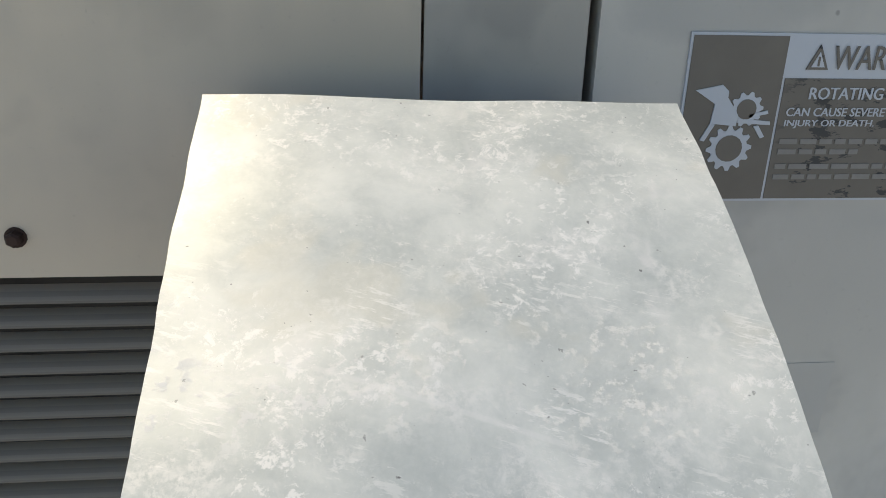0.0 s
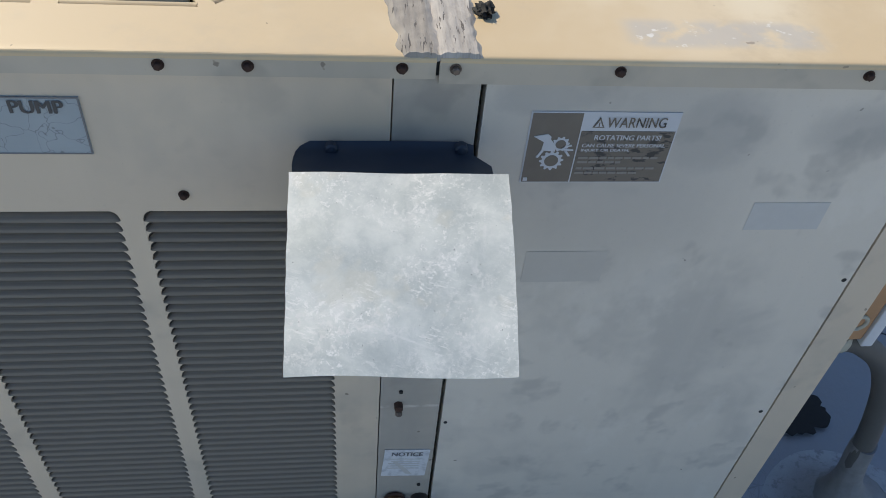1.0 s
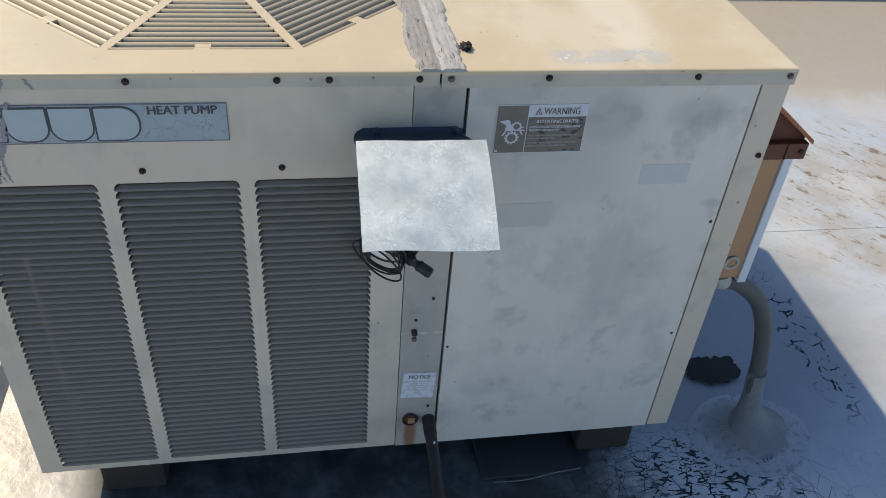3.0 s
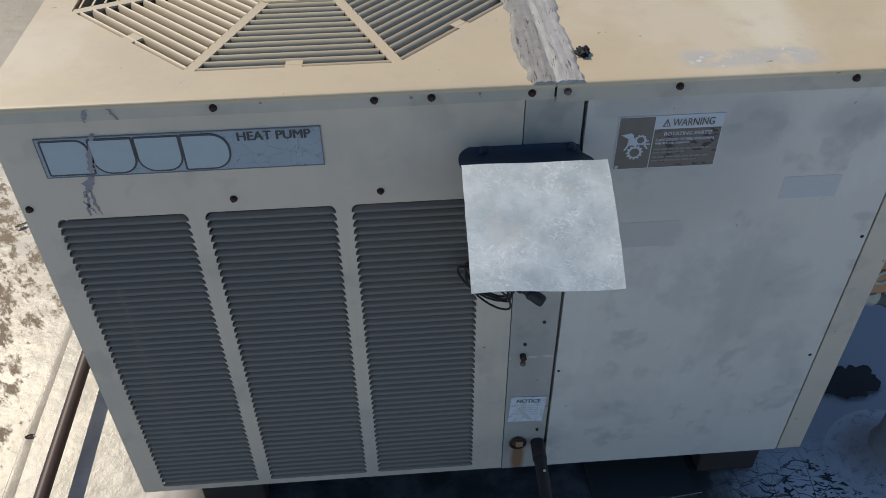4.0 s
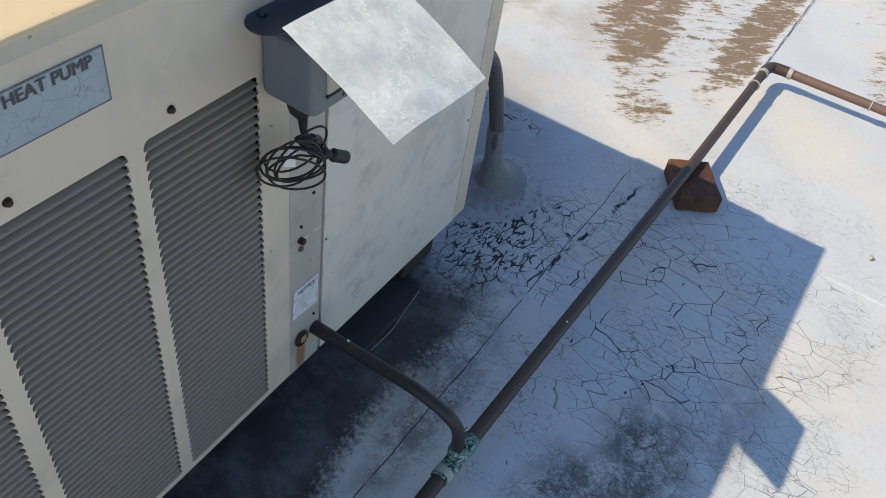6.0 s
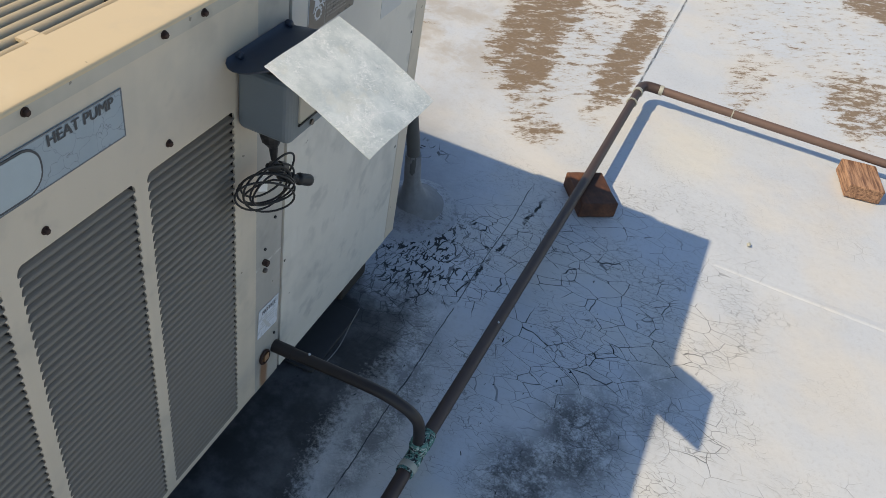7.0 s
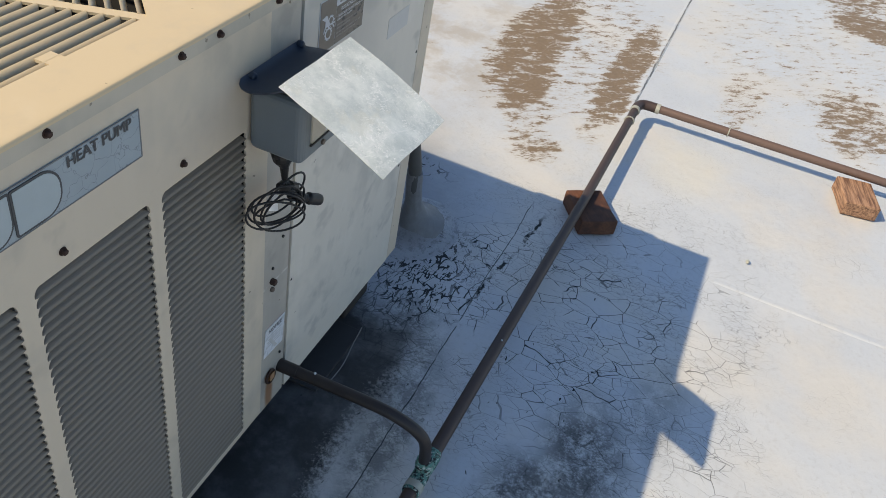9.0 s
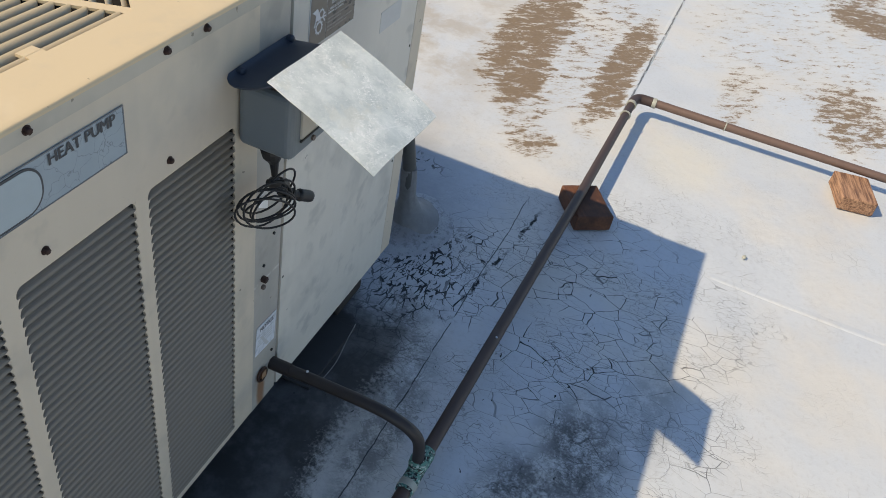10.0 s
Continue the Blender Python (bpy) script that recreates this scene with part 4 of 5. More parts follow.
for (xa, za, xb, zb, wide, seed) in ((0.236, 0.944, 0.226, 0.920, 0.0030, 1), (0.262, 0.944, 0.270, 0.922, 0.0016, 2), (0.244, 0.944, 0.260, 0.9445, 0.0016, 7), (0.232, 0.904, 0.214, 0.845, 0.0052, 3), (0.238, 0.893, 0.222, 0.858, 0.0028, 4), (0.213, 0.842, 0.196, 0.806, 0.0055, 5), (0.199, 0.812, 0.193, 0.775, 0.0016, 6), (0.205, 0.818, 0.208, 0.776, 0.0014, 8), (0.193, 0.800, 0.203, 0.778, 0.0012, 9)):
    last = None
    own = bmesh.new()
    for k in range(17):
        t = k / 16
        jag = noise.noise(Vector((t * 7, seed * 3.3, 0)))
        x = xa + (xb - xa) * t + 0.004 * jag
        z = za + (zb - za) * t
        w = wide * (0.25 + 0.75 * math.sin(math.pi * min(1, t * 0.9 + 0.06))) * (0.65 + 0.9 * noise.noise(Vector((t * 13, seed * 7.7, 2)))) + 0.0003
        y = -0.0052 if z > 0.9245 else (-0.0030 if 0.8395 < z < 0.9005 else -0.0006)
        pair = (own.verts.new((x - 1.4 * w, y, z)), own.verts.new((x + 1.4 * w, y, z)))
        if last:
            own.faces.new((last[0], last[1], pair[1], pair[0]))
        last = pair
    part("flaking_streak", own, mgr.m, unit, "dark flaking streak in the paint")

# warning label
F = -0.0022
warn = part("warning_label", rect(0.899, 1.039, 0.8075, 0.8905, F, -0.001), m_label_white, unit, "worn brown and white warning label")
part("picture_field", rect(0.9003, 0.9468, 0.8088, 0.8892, F - 0.0004, F + 0.0002), m_brown, warn)
part("text_field", rect(0.9482, 1.0377, 0.8088, 0.8695, F - 0.0004, F + 0.0002), m_brown, warn)
F2 = F - 0.0008
part("heading", letters("WARNING", 0.970, 0.8738, 0.0115, 0.056, F2, 0.02, 0.00015), m_brown, warn)
part("warning_triangle", plate([(0.9575, 0.8738), (0.9685, 0.8738), (0.963, 0.8855)], F2, F), m_brown, warn)
part("triangle_field", plate([(0.9596, 0.8750), (0.9664, 0.8750), (0.963, 0.8822)], F2 - 0.0003, F2 + 0.0001), m_label_white, warn)
part("triangle_mark", rect(0.9625, 0.9635, 0.8755, 0.8800, F2 - 0.0006, F2), m_brown, warn)
part("lettering", letters("ROTATING PARTS!", 0.9615, 0.8595, 0.0058, 0.0635, F2, 0.02, 0.00018), m_label_white, warn)
part("lettering", letters("CAN CAUSE SEVERE PERSONAL", 0.9515, 0.8512, 0.0042, 0.080, F2, 0.04, 0.00014), m_label_white, warn)
part("lettering", letters("INJURY OR DEATH.", 0.9515, 0.8452, 0.0042, 0.0465, F2, 0.04, 0.00014), m_label_white, warn)
for z, xa, xb in ((0.8372, 0.951, 1.030), (0.8320, 0.951, 0.993), (0.8245, 0.951, 1.028), (0.8190, 0.951, 1.012)):
    x = xa
    while x < xb:
        w = random.uniform(0.004, 0.010)
        part("print_bar", rect(x, min(x + w, xb), z, z + 0.0026, F2, F), m_label_faint, warn)
        x += w + 0.0016


def gear(cx_, cz_, r, teeth, y):
    out = []
    for k in range(teeth * 4):
        g = 2 * math.pi * k / (teeth * 4)
        rr = r * (1.0 if k % 4 < 2 else 0.80)
        out.append((cx_ + rr * math.cos(g), cz_ + rr * math.sin(g)))
    return plate(out, y, F)


for cx_, cz_, r, n in ((0.9312, 0.8545, 0.0085, 10), (0.9255, 0.8350, 0.0115, 12)):
    part("gear_mark", gear(cx_, cz_, r, n, F2), m_label_white, warn)
    part("gear_field", disc(cx_, cz_, r * 0.58, F2 - 0.0003, F2 + 0.0001, 18), m_brown, warn)
for poly in ([(0.9045, 0.8635), (0.9150, 0.8570), (0.9210, 0.8600), (0.9210, 0.8632), (0.9175, 0.8662)], [(0.9150, 0.8571), (0.9140, 0.8475), (0.9270, 0.8462), (0.9275, 0.8520), (0.9210, 0.8601)], [(0.9276, 0.8478), (0.9445, 0.8468), (0.9440, 0.8486), (0.9276, 0.8500)], [(0.9330, 0.8504), (0.9425, 0.8524), (0.9420, 0.8540), (0.9330, 0.8520)], [(0.9140, 0.8474), (0.9100, 0.8392), (0.9122, 0.8386), (0.9165, 0.8470)], [(0.9360, 0.8462), (0.9405, 0.8402), (0.9425, 0.8410), (0.9385, 0.8466)]):
    part("glove_mark", plate(poly, F2 - 0.0003, F), m_label_white, warn)
part("corner_mark", rect(0.9018, 0.9058, 0.8102, 0.8142, F2, F), m_label_white, warn)
part("label_ghost", rect(1.148, 1.231, 0.741, 0.779, -0.0016, -0.0008), m_ghost, unit, "pale ghost of a lost label")
part("label_ghost", rect(0.921, 1.009, 0.664, 0.711, -0.0016, -0.0008), plain("label_ghost_faint", (0.475, 0.455, 0.415), 0.5, 0, 0.15, 50), unit)

# notice label, stuck on askew
own = rect(-0.031, 0.031, -0.034, 0.034, -0.0008, 0.0)
T = Matrix.Translation((0.813, 0.0005, 0.293)) @ Matrix.Rotation(radians(3.5), 4, "Y")
bmesh.ops.transform(own, matrix=T, verts=own.verts[:])
notice = part("notice_label", own, m_notice, unit, "torn white notice label")
for bm_, mm in ((letters("NOTICE", -0.021, 0.019, 0.0095, 0.042, -0.0014, 0, 0.0005), m_print), (plate([(-0.018, 0.004), (-0.012, 0.004), (0.012, -0.028), (0.003, -0.028)], -0.0012, -0.0006), m_ghost)):
    bmesh.ops.transform(bm_, matrix=T, verts=bm_.verts[:])
    part("faded_print", bm_, mm, notice)
for k in range(5):
    bm_ = rect(-0.024 + 0.004 * (k % 2), 0.020, 0.010 - 0.006 * k, 0.0118 - 0.006 * k, -0.0011, -0.0006)
    bmesh.ops.transform(bm_, matrix=T, verts=bm_.verts[:])
    part("print_bar", bm_, m_ghost, notice)

# timber sleepers under the unit
sl = single("timber_sleeper", box(1.185, 1.305, 0.035, 1.38, 0.0, 0.12, 0.006), m_sleeper, (1.245, 0.7, 0), "dark weathered timber sleeper under the unit", "timber", "sleepers under the unit")
copy_thing(sl, pose(0.255, 0.7, 0))
own = box(0.96, 1.17, -0.02, 0.4, 0.0, 0.008, 0.002)
felt = single("roofing_scrap", own, m_felt, (1.06, 0.2, 0), "black scrap of roofing felt under the unit", "felt")
single("wire_scrap", tube(smooth_path([(0.985, -0.03, 0.006), (1.05, -0.034, 0.010), (1.12, -0.024, 0.012), (1.18, -0.015, 0.008)], 6), 0.0012, 6), m_wire, (1.08, -0.025, 0.004), "bent pale wire lying under the unit edge", "wire")

# ---- rain sheet, lid and outlet box ----
TL, TR, BR, BL = Vector((0.687, -0.066, 0.874)), Vector((0.871, -0.0655, 0.8715)), Vector((0.865, -0.224, 0.802)), Vector((0.685, -0.219, 0.800))
own = bmesh.new()
N = 26
rows_ = []
for j in range(N + 1):
    v = j / N
    line = []
    for i in range(N + 1):
        u = i / N
        p = TL.lerp(TR, u).lerp(BL.lerp(BR, u), v)
        p.z += 0.004 * math.sin(math.pi * v) * (0.6 + 0.6 * u) + 0.0012 * noise.noise(Vector((u * 3, v * 3, 0)))
        p.x += u * (0.0008 * math.sin(math.pi * v * 0.9) + 0.0012 * noise.noise(Vector((9, v * 9, 0)))) + (1 - u) * 0.0012 * noise.noise(Vector((2, v * 8, 0)))
        p.z += 0.003 * v * math.sin(u * 5 + 0.6)
        line.append(own.verts.new(p))
    rows_.append(line)
for A, B in zip(rows_, rows_[1:]):
    for i in range(N):
        own.faces.new((A[i], A[i + 1], B[i + 1], B[i]))
ex = bmesh.ops.extrude_face_region(own, geom=own.faces[:])
bmesh.ops.translate(own, verts=[g for g in ex["geom"] if isinstance(g, bmesh.types.BMVert)], vec=(0, 0.0003, -0.0009))
outlet = thing("outlet_box", (0.776, 0, 0.74), "small grey weatherproof outlet box with improvised sheet rain hood", "outlet box")
part("rain_sheet", own, m_sheet, outlet, "dull oxidised aluminium sheet with white spatter", True)
# lid folded up against the unit
own = bmesh.new()
prof = [(-0.0015, 0.8560), (-0.0050, 0.8530), (-0.0100, 0.8510), (-0.018, 0.8505), (-0.030, 0.8520), (-0.042, 0.8555), (-0.054, 0.8600), (-0.064, 0.8640), (-0.072, 0.8650)]
rows_ = []
for i in range(15):
    line = []
    for k, (y, z) in enumerate(prof):
        v = k / (len(prof) - 1)
        left = 0.687 + 0.022 * (1 - math.sqrt(max(0, 1 - (1.9 * v - 0.95) ** 2)))
        right = 0.866 if k > 2 else 0.850
        x = left + (right - left) * (i / 14)
        sag = 0.010 * max(0, (x - 0.838) / 0.028)
        line.append(own.verts.new((x, y, z - sag)))
    rows_.append(line)
for A, B in zip(rows_, rows_[1:]):
    for k in range(len(prof) - 1):
        own.faces.new((A[k], A[k + 1], B[k + 1], B[k]))
ex = bmesh.ops.extrude_face_region(own, geom=own.faces[:])
bmesh.ops.translate(own, verts=[g for g in ex["geom"] if isinstance(g, bmesh.types.BMVert)], vec=(0.0005, -0.001, -0.0022))
part("lid", own, m_navy, outlet, "dark navy lid screwed to the unit", True)
for x in (0.721, 0.838):
    part("lid_screw", disc(x, 0.8525, 0.0060, -0.0100, -0.004, 12, dome=0.003), m_navy, outlet)
part("body", box(0.7205, 0.833, -0.084, -0.0005, 0.742, 0.838, 0.011, 4), m_boxgrey, outlet, "", False)
part("cover_plate", box(0.742, 0.812, -0.0865, -0.0835, 0.770, 0.834, 0.003, 2), plain("beige_cover", (0.42, 0.39, 0.33), 0.5, 0, 0.15, 60), outlet, "beige outlet cover plate")
part("cover_insert", box(0.779, 0.809, -0.0872, -0.0860, 0.774, 0.831, 0.001, 1), m_galv, outlet, "white outlet face")
part("cover_slot", box(0.741, 0.813, -0.0872, -0.0845, 0.7665, 0.769), m_dark, outlet)
part("cover_screw", disc(0.777, 0.756, 0.0042, -0.087, -0.083, 10), m_screw, outlet)
# dark slab standing in for the shade in the box's open top
part("shade_inside", box(0.728, 0.824, -0.078, -0.010, 0.8382, 0.848), m_dark, outlet)
part("gland", tube([(0.748, -0.040, 0.742), (0.748, -0.040, 0.733), (0.748, -0.040, 0.724), (0.750, -0.042, 0.712), (0.751, -0.043, 0.690)], [0.0165, 0.0170, 0.0140, 0.0068, 0.0045], 14), m_black, outlet, "black cable gland")

# the coiled lead with its two sockets
lead = thing("coiled_lead", (0.745, -0.045, 0.62), "black extension lead hanging in a coil with dangling socket ends", "cable")
pts = [(0.751, -0.043, 0.700), (0.750, -0.046, 0.682)]
loops = random.Random(5)
LOOP = [(loops.uniform(-0.008, 0.010), loops.uniform(-0.007, 0.009), loops.uniform(0.82, 1.22), loops.uniform(0.7, 1.2), loops.uniform(20, 52), loops.uniform(-0.25, 0.1)) for k in range(9)]
LOOP[2] = (0.010, 0.016, 1.05, 1.15, 30, 0.25)
LOOP[5] = (-0.012, -0.010, 1.35, 0.95, 40, -0.3)
for k in range(7 * 24):
    t = k / 24
    n, f = int(t), t - int(t)
    f = f * f * (3 - 2 * f)
    ox_, oz_, sx_, sz_, az, sl_ = [p + (q - p) * f for p, q in zip(LOOP[n], LOOP[n + 1])]
    g = -2 * math.pi * t + 1.3
    h_ = 0.037 * sx_ * math.cos(g)
    az = radians(az)
    pts.append((0.733 + ox_ + h_ * math.cos(az), -0.047 - h_ * math.sin(az) * 0.75 + 0.006 * math.sin(t * 3.1) - 0.010 * math.sin(g), 0.650 + oz_ + 0.034 * sz_ * math.sin(g) + sl_ * h_))
pts += [(0.770, -0.055, 0.645), (0.780, -0.058, 0.644)]
part("lead_coil", tube(pts, 0.0016, 8), m_black, lead, "", True)


def socket_end(a, b, r):
    """A moulded socket: ribbed strain relief, waist, collar and barrel."""
    a, b = Vector(a), Vector(b)
    prof = ((0, 0.35), (0.05, 0.5), (0.06, 0.4), (0.12, 0.55), (0.13, 0.45), (0.20, 0.65), (0.30, 0.95), (0.42, 1.0), (0.47, 0.72), (0.56, 0.72), (0.60, 1.0), (0.64, 1.06), (0.68, 0.98), (0.92, 1.0), (0.98, 0.9), (1.0, 0.7))
    part("socket_end", tube([a.lerp(b, f) for f, q in prof], [r * q for f, q in prof], 16), m_black, lead, "", True)


socket_end((0.757, -0.046, 0.658), (0.806, -0.074, 0.633), 0.0092)
socket_end((0.748, -0.034, 0.676), (0.786, -0.040, 0.652), 0.0100)
part("tag", plate([(0.714, 0.655), (0.737, 0.641), (0.737, 0.668), (0.731, 0.677), (0.716, 0.684)], -0.042, -0.0412), plain("white_tag_paper", (0.80, 0.80, 0.78), 0.5, 0, 0.1, 60), lead, "white tag on the lead")

# ---- disconnect cabinet on the far side of the unit ----
cab = thing("side_cabinet", (1.40, 0.22, 0.47), "tan electrical cabinet with rust-brown sloping hood on the unit side", "electrical cabinet")
part("body", box(1.356, 1.428, 0.050, 0.40, 0.480, 0.752, 0.003), m_boxtan, cab)
part("edge_strip", box(1.4285, 1.4455, 0.046, 0.40, 0.470, 0.752, 0.002), m_galv, cab, "pale galvanised edge strip")
own = plate([(1.356, 0.752), (1.463, 0.752), (1.463, 0.785), (1.356, 0.869)], 0.062, 0.40)
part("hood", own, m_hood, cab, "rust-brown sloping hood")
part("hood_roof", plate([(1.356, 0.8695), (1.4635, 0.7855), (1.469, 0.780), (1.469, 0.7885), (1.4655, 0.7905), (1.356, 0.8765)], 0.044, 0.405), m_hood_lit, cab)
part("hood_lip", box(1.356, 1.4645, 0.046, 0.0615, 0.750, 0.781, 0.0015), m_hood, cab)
part("hood_lip_seam", box(1.425, 1.4265, 0.0445, 0.0465, 0.751, 0.780), m_rust, cab)
part("hood_screw", disc(1.453, 0.766, 0.0045, 0.043, 0.047, 10), m_rust, cab)
ring = [(1.402 + 0.0125 * math.cos(g), 0.047, 0.520 + 0.0125 * math.sin(g)) for g in [2 * math.pi * k / 20 for k in range(20)]]
part("knockout_ring", tube(ring, 0.0032, 8, True, rough=0.0015), m_solder, cab)
part("knockout", disc(1.402, 0.520, 0.011, 0.0475, 0.051, 18), m_boxtan, cab)
part("conduit_nut", tube([(1.398, 0.072, 0.4795), (1.400, 0.072, 0.468), (1.408, 0.071, 0.460), (1.420, 0.070, 0.456)], [0.026, 0.026, 0.022, 0.019], 12), m_solder, cab)

cond = [(1.400, 0.070, 0.462), (1.418, 0.070, 0.458), (1.450, 0.070, 0.447), (1.503, 0.072, 0.402), (1.537, 0.070, 0.342), (1.556, 0.064, 0.270), (1.565, 0.055, 0.195), (1.580, 0.053, 0.095), (1.600, 0.047, 0.0)]
conduit = thing("flexible_conduit", (1.604, 0.047, 0), "grey flexible conduit from the cabinet down into the roof", "conduit")
part("tube", tube(smooth_path(cond, 8), 0.0172, 16), m_conduit, conduit, "", True)
part("sealed_collar", tube([(1.606, 0.045, 0.010), (1.599, 0.047, 0.030), (1.592, 0.050, 0.052), (1.585, 0.052, 0.076), (1.579, 0.053, 0.105), (1.572, 0.054, 0.150), (1.565, 0.055, 0.200)], [0.078, 0.054, 0.038, 0.0275, 0.0225, 0.0200, 0.0185], 32, rough=0.0055), m_collar, conduit, "", True)
own = bmesh.new()
rows_ = []
for j in range(15):
    r = 0.135 * j / 14
    f_ = j / 14
    h_ = 0.045 * (1 - f_ * f_) ** 2 * math.exp(-(r / 0.07) ** 2) + 0.010 * (1 - f_ ** 2) ** 2 + 0.0010 * math.sin(r * 330) * f_ * (1 - f_ ** 8)
    rows_.append([own.verts.new((1.609 + r * math.cos(g) * 1.02 * (1 + 0.08 * math.sin(2 * g + 1)), 0.046 + r * math.sin(g) * 0.9, h_ - 0.004 * f_ ** 6 + 0.004 * noise.noise(Vector((r * 30 * math.cos(g), r * 30 * math.sin(g), 1))) * (1 - f_ ** 2))) for g in [2 * math.pi * k / 32 for k in range(32)]])
for A, B in zip(rows_, rows_[1:]):
    for k in range(32):
        own.faces.new((A[k], A[(k + 1) % 32], B[(k + 1) % 32], B[k]))
single("sealant_mound", own, m_mound, (1.609, 0.046, 0), "coated grey mound of sealant round the conduit foot", "sealant mound", smooth=True)
own = bmesh.new()
ctr = own.verts.new((1.595, 0.245, 0.0065))
rim = []
for k in range(48):
    g = 2 * math.pi * k / 48
    rr = 1 + 0.35 * noise.noise(Vector((math.cos(g) * 1.5, math.sin(g) * 1.5, 7))) + 0.25 * noise.noise(Vector((math.cos(g) * 6, math.sin(g) * 6, 2)))
    rim.append(own.verts.new((1.595 + 0.072 * rr * math.cos(g), 0.245 + 0.048 * rr * math.sin(g), 0.0045)))
for k in range(48):
    own.faces.new((ctr, rim[k], rim[(k + 1) % 48]))
single("tar_patch", own, m_tar, (1.595, 0.245, 0), "ragged black tar patch where coating has peeled", "tar patch")

# ---- pipework ----
run_ = thing("condensate_pipe", (0.835, -0.313, 0), "long brown copper condensate pipe lying over the roof", "pipe")
R = 0.0140
Z = 0.0625
main = [(-0.095, -0.300, 0.058), (0.3, -0.306, 0.060), (0.80, -0.3125, Z)]
part("left_run", tube(main, R, 16), m_pipe, run_, "", True)
part("long_run", tube([(0.895, -0.3148, Z), (1.267, -0.3225, Z), (1.922, -0.337, Z), (2.57, -0.3445, Z)], R, 16), m_pipe, run_, "", True)
part("cross_run", tube([(2.626, -0.392, Z), (2.636, -0.776, Z), (2.648, -1.166, Z), (2.69, -2.6, Z)], R, 16), m_pipe_pale, run_, "", True)
part("rear_run", tube([(-0.113, -0.28, 0.058), (-0.113, 0.5, 0.058), (-0.10, 2.9, 0.058)], R, 16), m_pipe, run_, "", True)
part("elbow", tube(smooth_path([(2.560, -0.3443, Z), (2.593, -0.346, Z), (2.619, -0.358, Z), (2.6255, -0.385, Z), (2.626, -0.410, Z)], 6), R * 1.22, 16), m_pipe, run_, "", True)
part("elbow", tube(smooth_path([(-0.07, -0.3022, 0.058), (-0.098, -0.300, 0.058), (-0.112, -0.286, 0.058), (-0.113, -0.26, 0.058)], 6), R * 1.22, 16), m_pipe, run_, "", True)
for p, q in (((2.550, -0.3442, Z), (2.563, -0.3444, Z)), ((2.626, -0.405, Z), (2.6263, -0.419, Z)), ((2.47, -0.3434, Z), (2.475, -0.3434, Z)), ((2.6335, -0.66, Z), (2.6336, -0.664, Z))):
    part("solder_ring", tube([p, q], R * 1.26, 16, rough=0.001), m_solder, run_)
part("tee", tube([(0.795 + 0.007 * k, -0.3124 - 0.00017 * k, Z) for k in range(16)], R * 1.22, 16, rough=0.0012), m_verdigris, run_, "green and white corroded tee joint", True)
part("tee_branch", tube([(0.848, -0.3137, Z), (0.848, -0.3137, Z + 0.012), (0.8478, -0.3136, Z + 0.026), (0.8475, -0.3135, Z + 0.04)], R * 1.16, 16, rough=0.0012), m_verdigris, run_, "", True)
part("green_crust", tube([(0.848, -0.3137, Z + 0.016), (0.848, -0.3137, Z + 0.024), (0.8478, -0.3135, Z + 0.034), (0.8475, -0.3133, Z + 0.046)], [R * 1.18, R * 1.30, R * 1.28, R * 0.95], 20, rough=0.0026), m_verdigris, run_, "green corroded joint crust", True)
part("pale_crust", tube([(0.800, -0.3126, Z), (0.815, -0.313, Z)], R * 1.32, 16, rough=0.0015), m_solder, run_, "", True)
part("green_crust", tube([(0.872, -0.3143, Z), (0.893, -0.3147, Z)], R * 1.3, 16, rough=0.0018), m_verdigris, run_, "", True)
drain = thing("drain_pipe", (0.838, 0, 0.19), "dark bent drain pipe from the unit to the tee", "pipe")
dp = smooth_path([(0.838, 0.012, 0.193), (0.8375, -0.02, 0.1945), (0.833, -0.12, 0.204), (0.828, -0.215, 0.212), (0.827, -0.262, 0.207), (0.831, -0.295, 0.188), (0.838, -0.310, 0.155), (0.8465, -0.3135, 0.085)], 8)
part("bent_pipe", tube(dp, 0.0113, 16), m_drain, drain, "", True)
part("end_sleeve", tube([dp[3], dp[10]], 0.0128, 16), m_drain, drain, "", True)
for p in ((0.8375, -0.075, 0.2135), (1.25, -0.327, 0.0755)):
    own = bmesh.new()
    bmesh.ops.create_icosphere(own, subdivisions=2, radius=0.0026)
    bmesh.ops.translate(own, vec=p, verts=own.verts[:])
    part("paint_fleck", own, m_label_white, drain if p[0] < 1 else run_)


def block(at, lx, ly, h_, turn, mat_, label):
    own = box(-lx / 2, lx / 2, -ly / 2, ly / 2, 0, h_, 0.004, 2)
    bmesh.ops.subdivide_edges(own, edges=own.edges[:], cuts=2, use_grid_fill=True)
    for v in own.verts:
        v.co += noise.noise_vector(v.co * 30 + Vector(at)) * 0.0016
    bmesh.ops.transform(own, matrix=Matrix.Translation(at) @ Matrix.Rotation(radians(turn), 4, "Z"), verts=own.verts[:])
    return single("wood_block", own, mat_, at, label, "wood block", "blocks under the pipe")


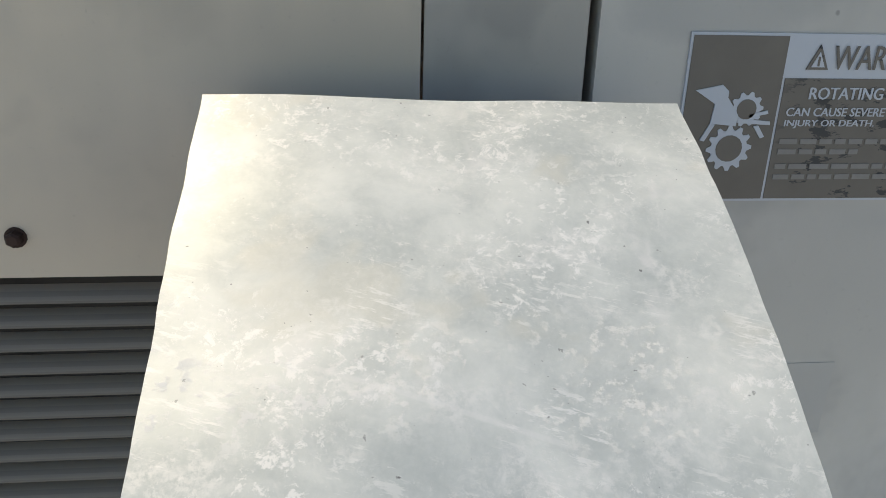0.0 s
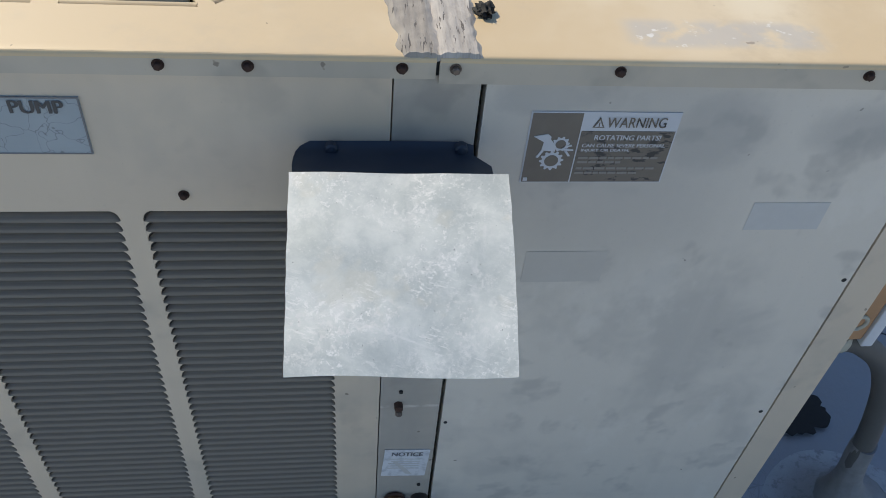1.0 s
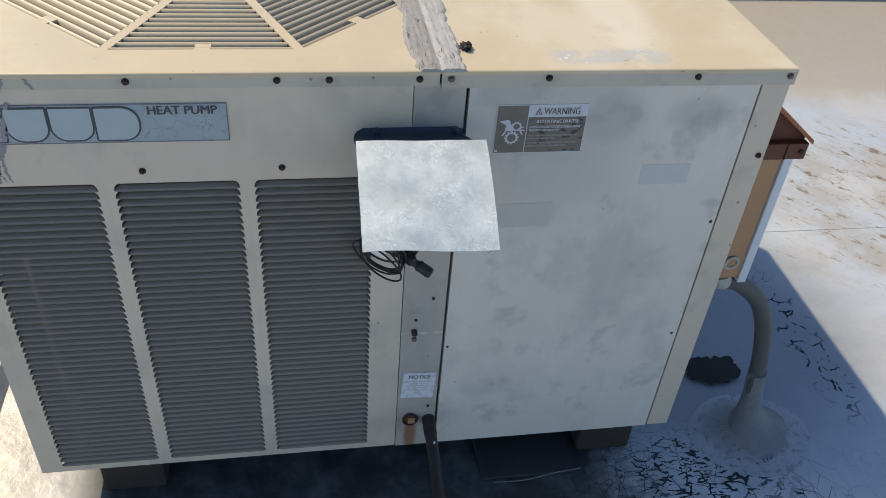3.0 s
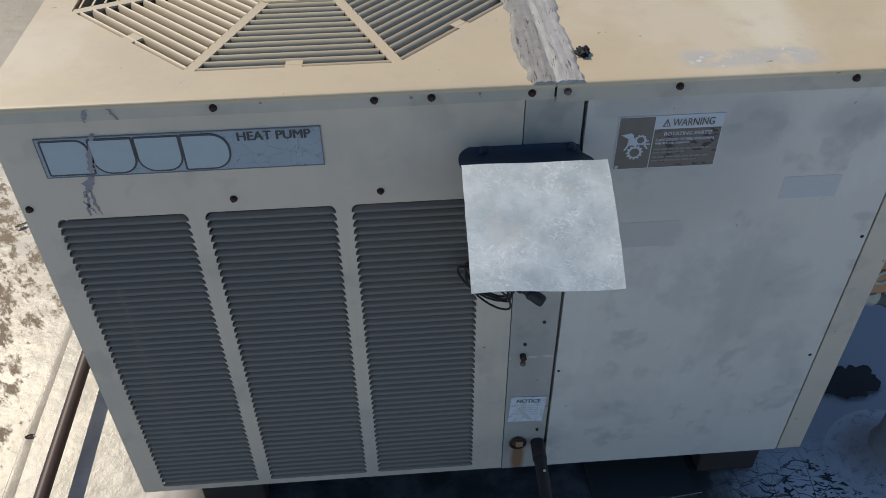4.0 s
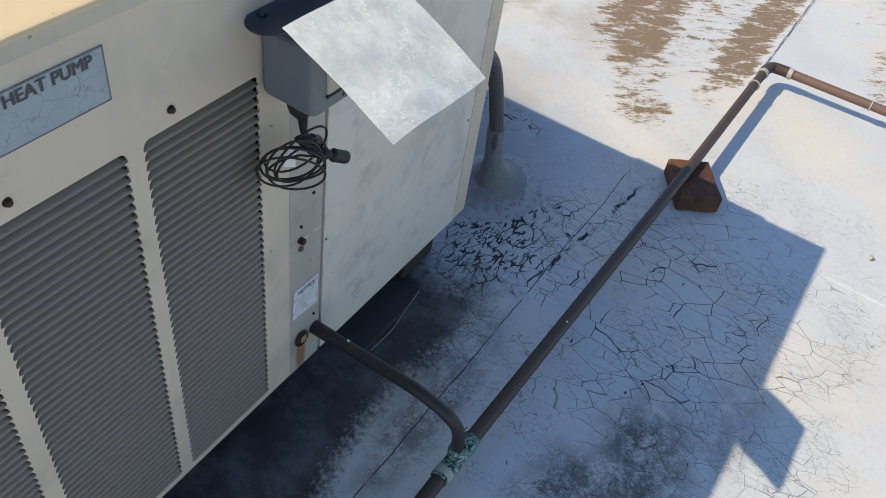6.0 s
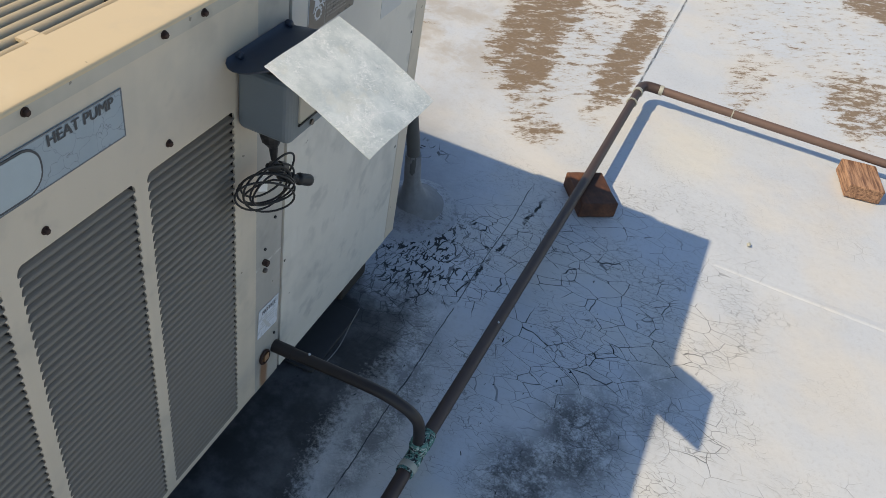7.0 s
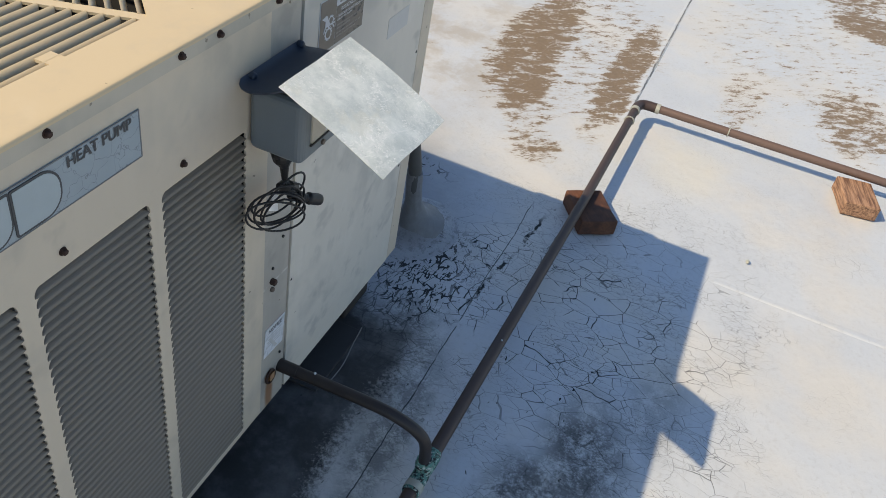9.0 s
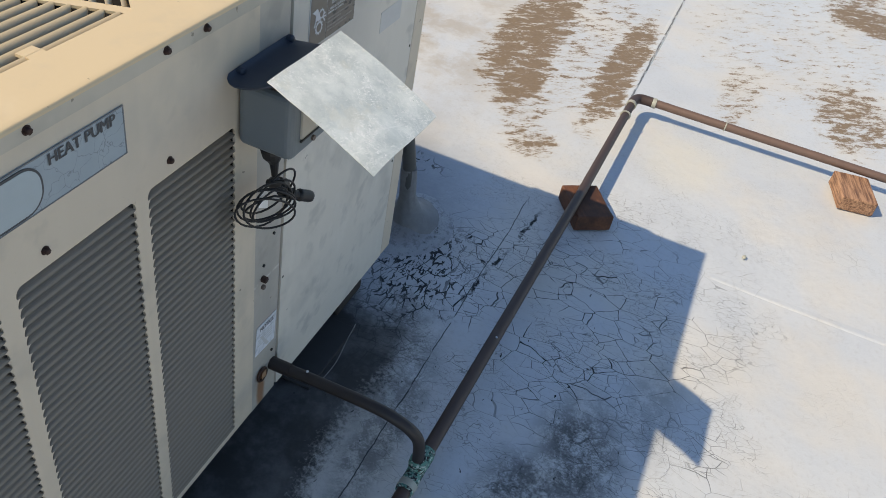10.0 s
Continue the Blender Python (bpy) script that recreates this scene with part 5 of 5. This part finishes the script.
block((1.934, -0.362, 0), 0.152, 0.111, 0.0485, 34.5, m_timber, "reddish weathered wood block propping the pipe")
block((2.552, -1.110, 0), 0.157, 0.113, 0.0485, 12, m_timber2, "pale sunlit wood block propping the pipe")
# a pebble and two dry leaves on the coating
own = bmesh.new()
bmesh.ops.create_icosphere(own, subdivisions=2, radius=1)
for v in own.verts:
    q = v.co * (1 + 0.35 * noise.noise(v.co * 1.7))
    v.co = Vector((2.012 + 0.0085 * q.x, -0.827 + 0.0060 * q.y, 0.003 + 0.0045 * q.z))
single("pebble", own, m_solder, (2.012, -0.827, 0), "small pale pebble on the roof coating", "pebble", smooth=True)


def leaf(at, length, width, turn, mat_, label):
    """A curled leaf blade with a raised midrib."""
    own = bmesh.new()
    rows_ = []
    for i in range(9):
        t = i / 8
        w = width * math.sin(math.pi * (0.04 + 0.92 * t)) ** 0.8
        rows_.append([own.verts.new(((t - 0.5) * length, k * w, 0.35 * width * abs(k) ** 1.5 - 0.0005 + 0.006 * (t - 0.5) ** 2 * length * 40)) for k in (-1, -0.5, 0, 0.5, 1)])
    for A, B in zip(rows_, rows_[1:]):
        for k in range(4):
            own.faces.new((A[k], A[k + 1], B[k + 1], B[k]))
    ex = bmesh.ops.extrude_face_region(own, geom=own.faces[:])
    bmesh.ops.translate(own, verts=[g for g in ex["geom"] if isinstance(g, bmesh.types.BMVert)], vec=(0, 0, 0.0006))
    tube([(0.48 * length, 0, 0.0015), (0.72 * length, 0.1 * length, 0.001)], 0.0008, 6, bm=own)
    bmesh.ops.transform(own, matrix=Matrix.Translation(at) @ Matrix.Rotation(radians(turn), 4, "Z"), verts=own.verts[:])
    single("leaf", own, mat_, at, label, "leaf", "leaves on the roof", smooth=True)


leaf((-0.21, 0.239, 0), 0.017, 0.005, 20, m_rust, "small dark dry leaf on the roof seam")
leaf((-0.443, 0.97, 0), 0.032, 0.007, 35, plain("olive_leaf", (0.10, 0.095, 0.05), 0.6), "narrow olive dry leaf on the pale coating")
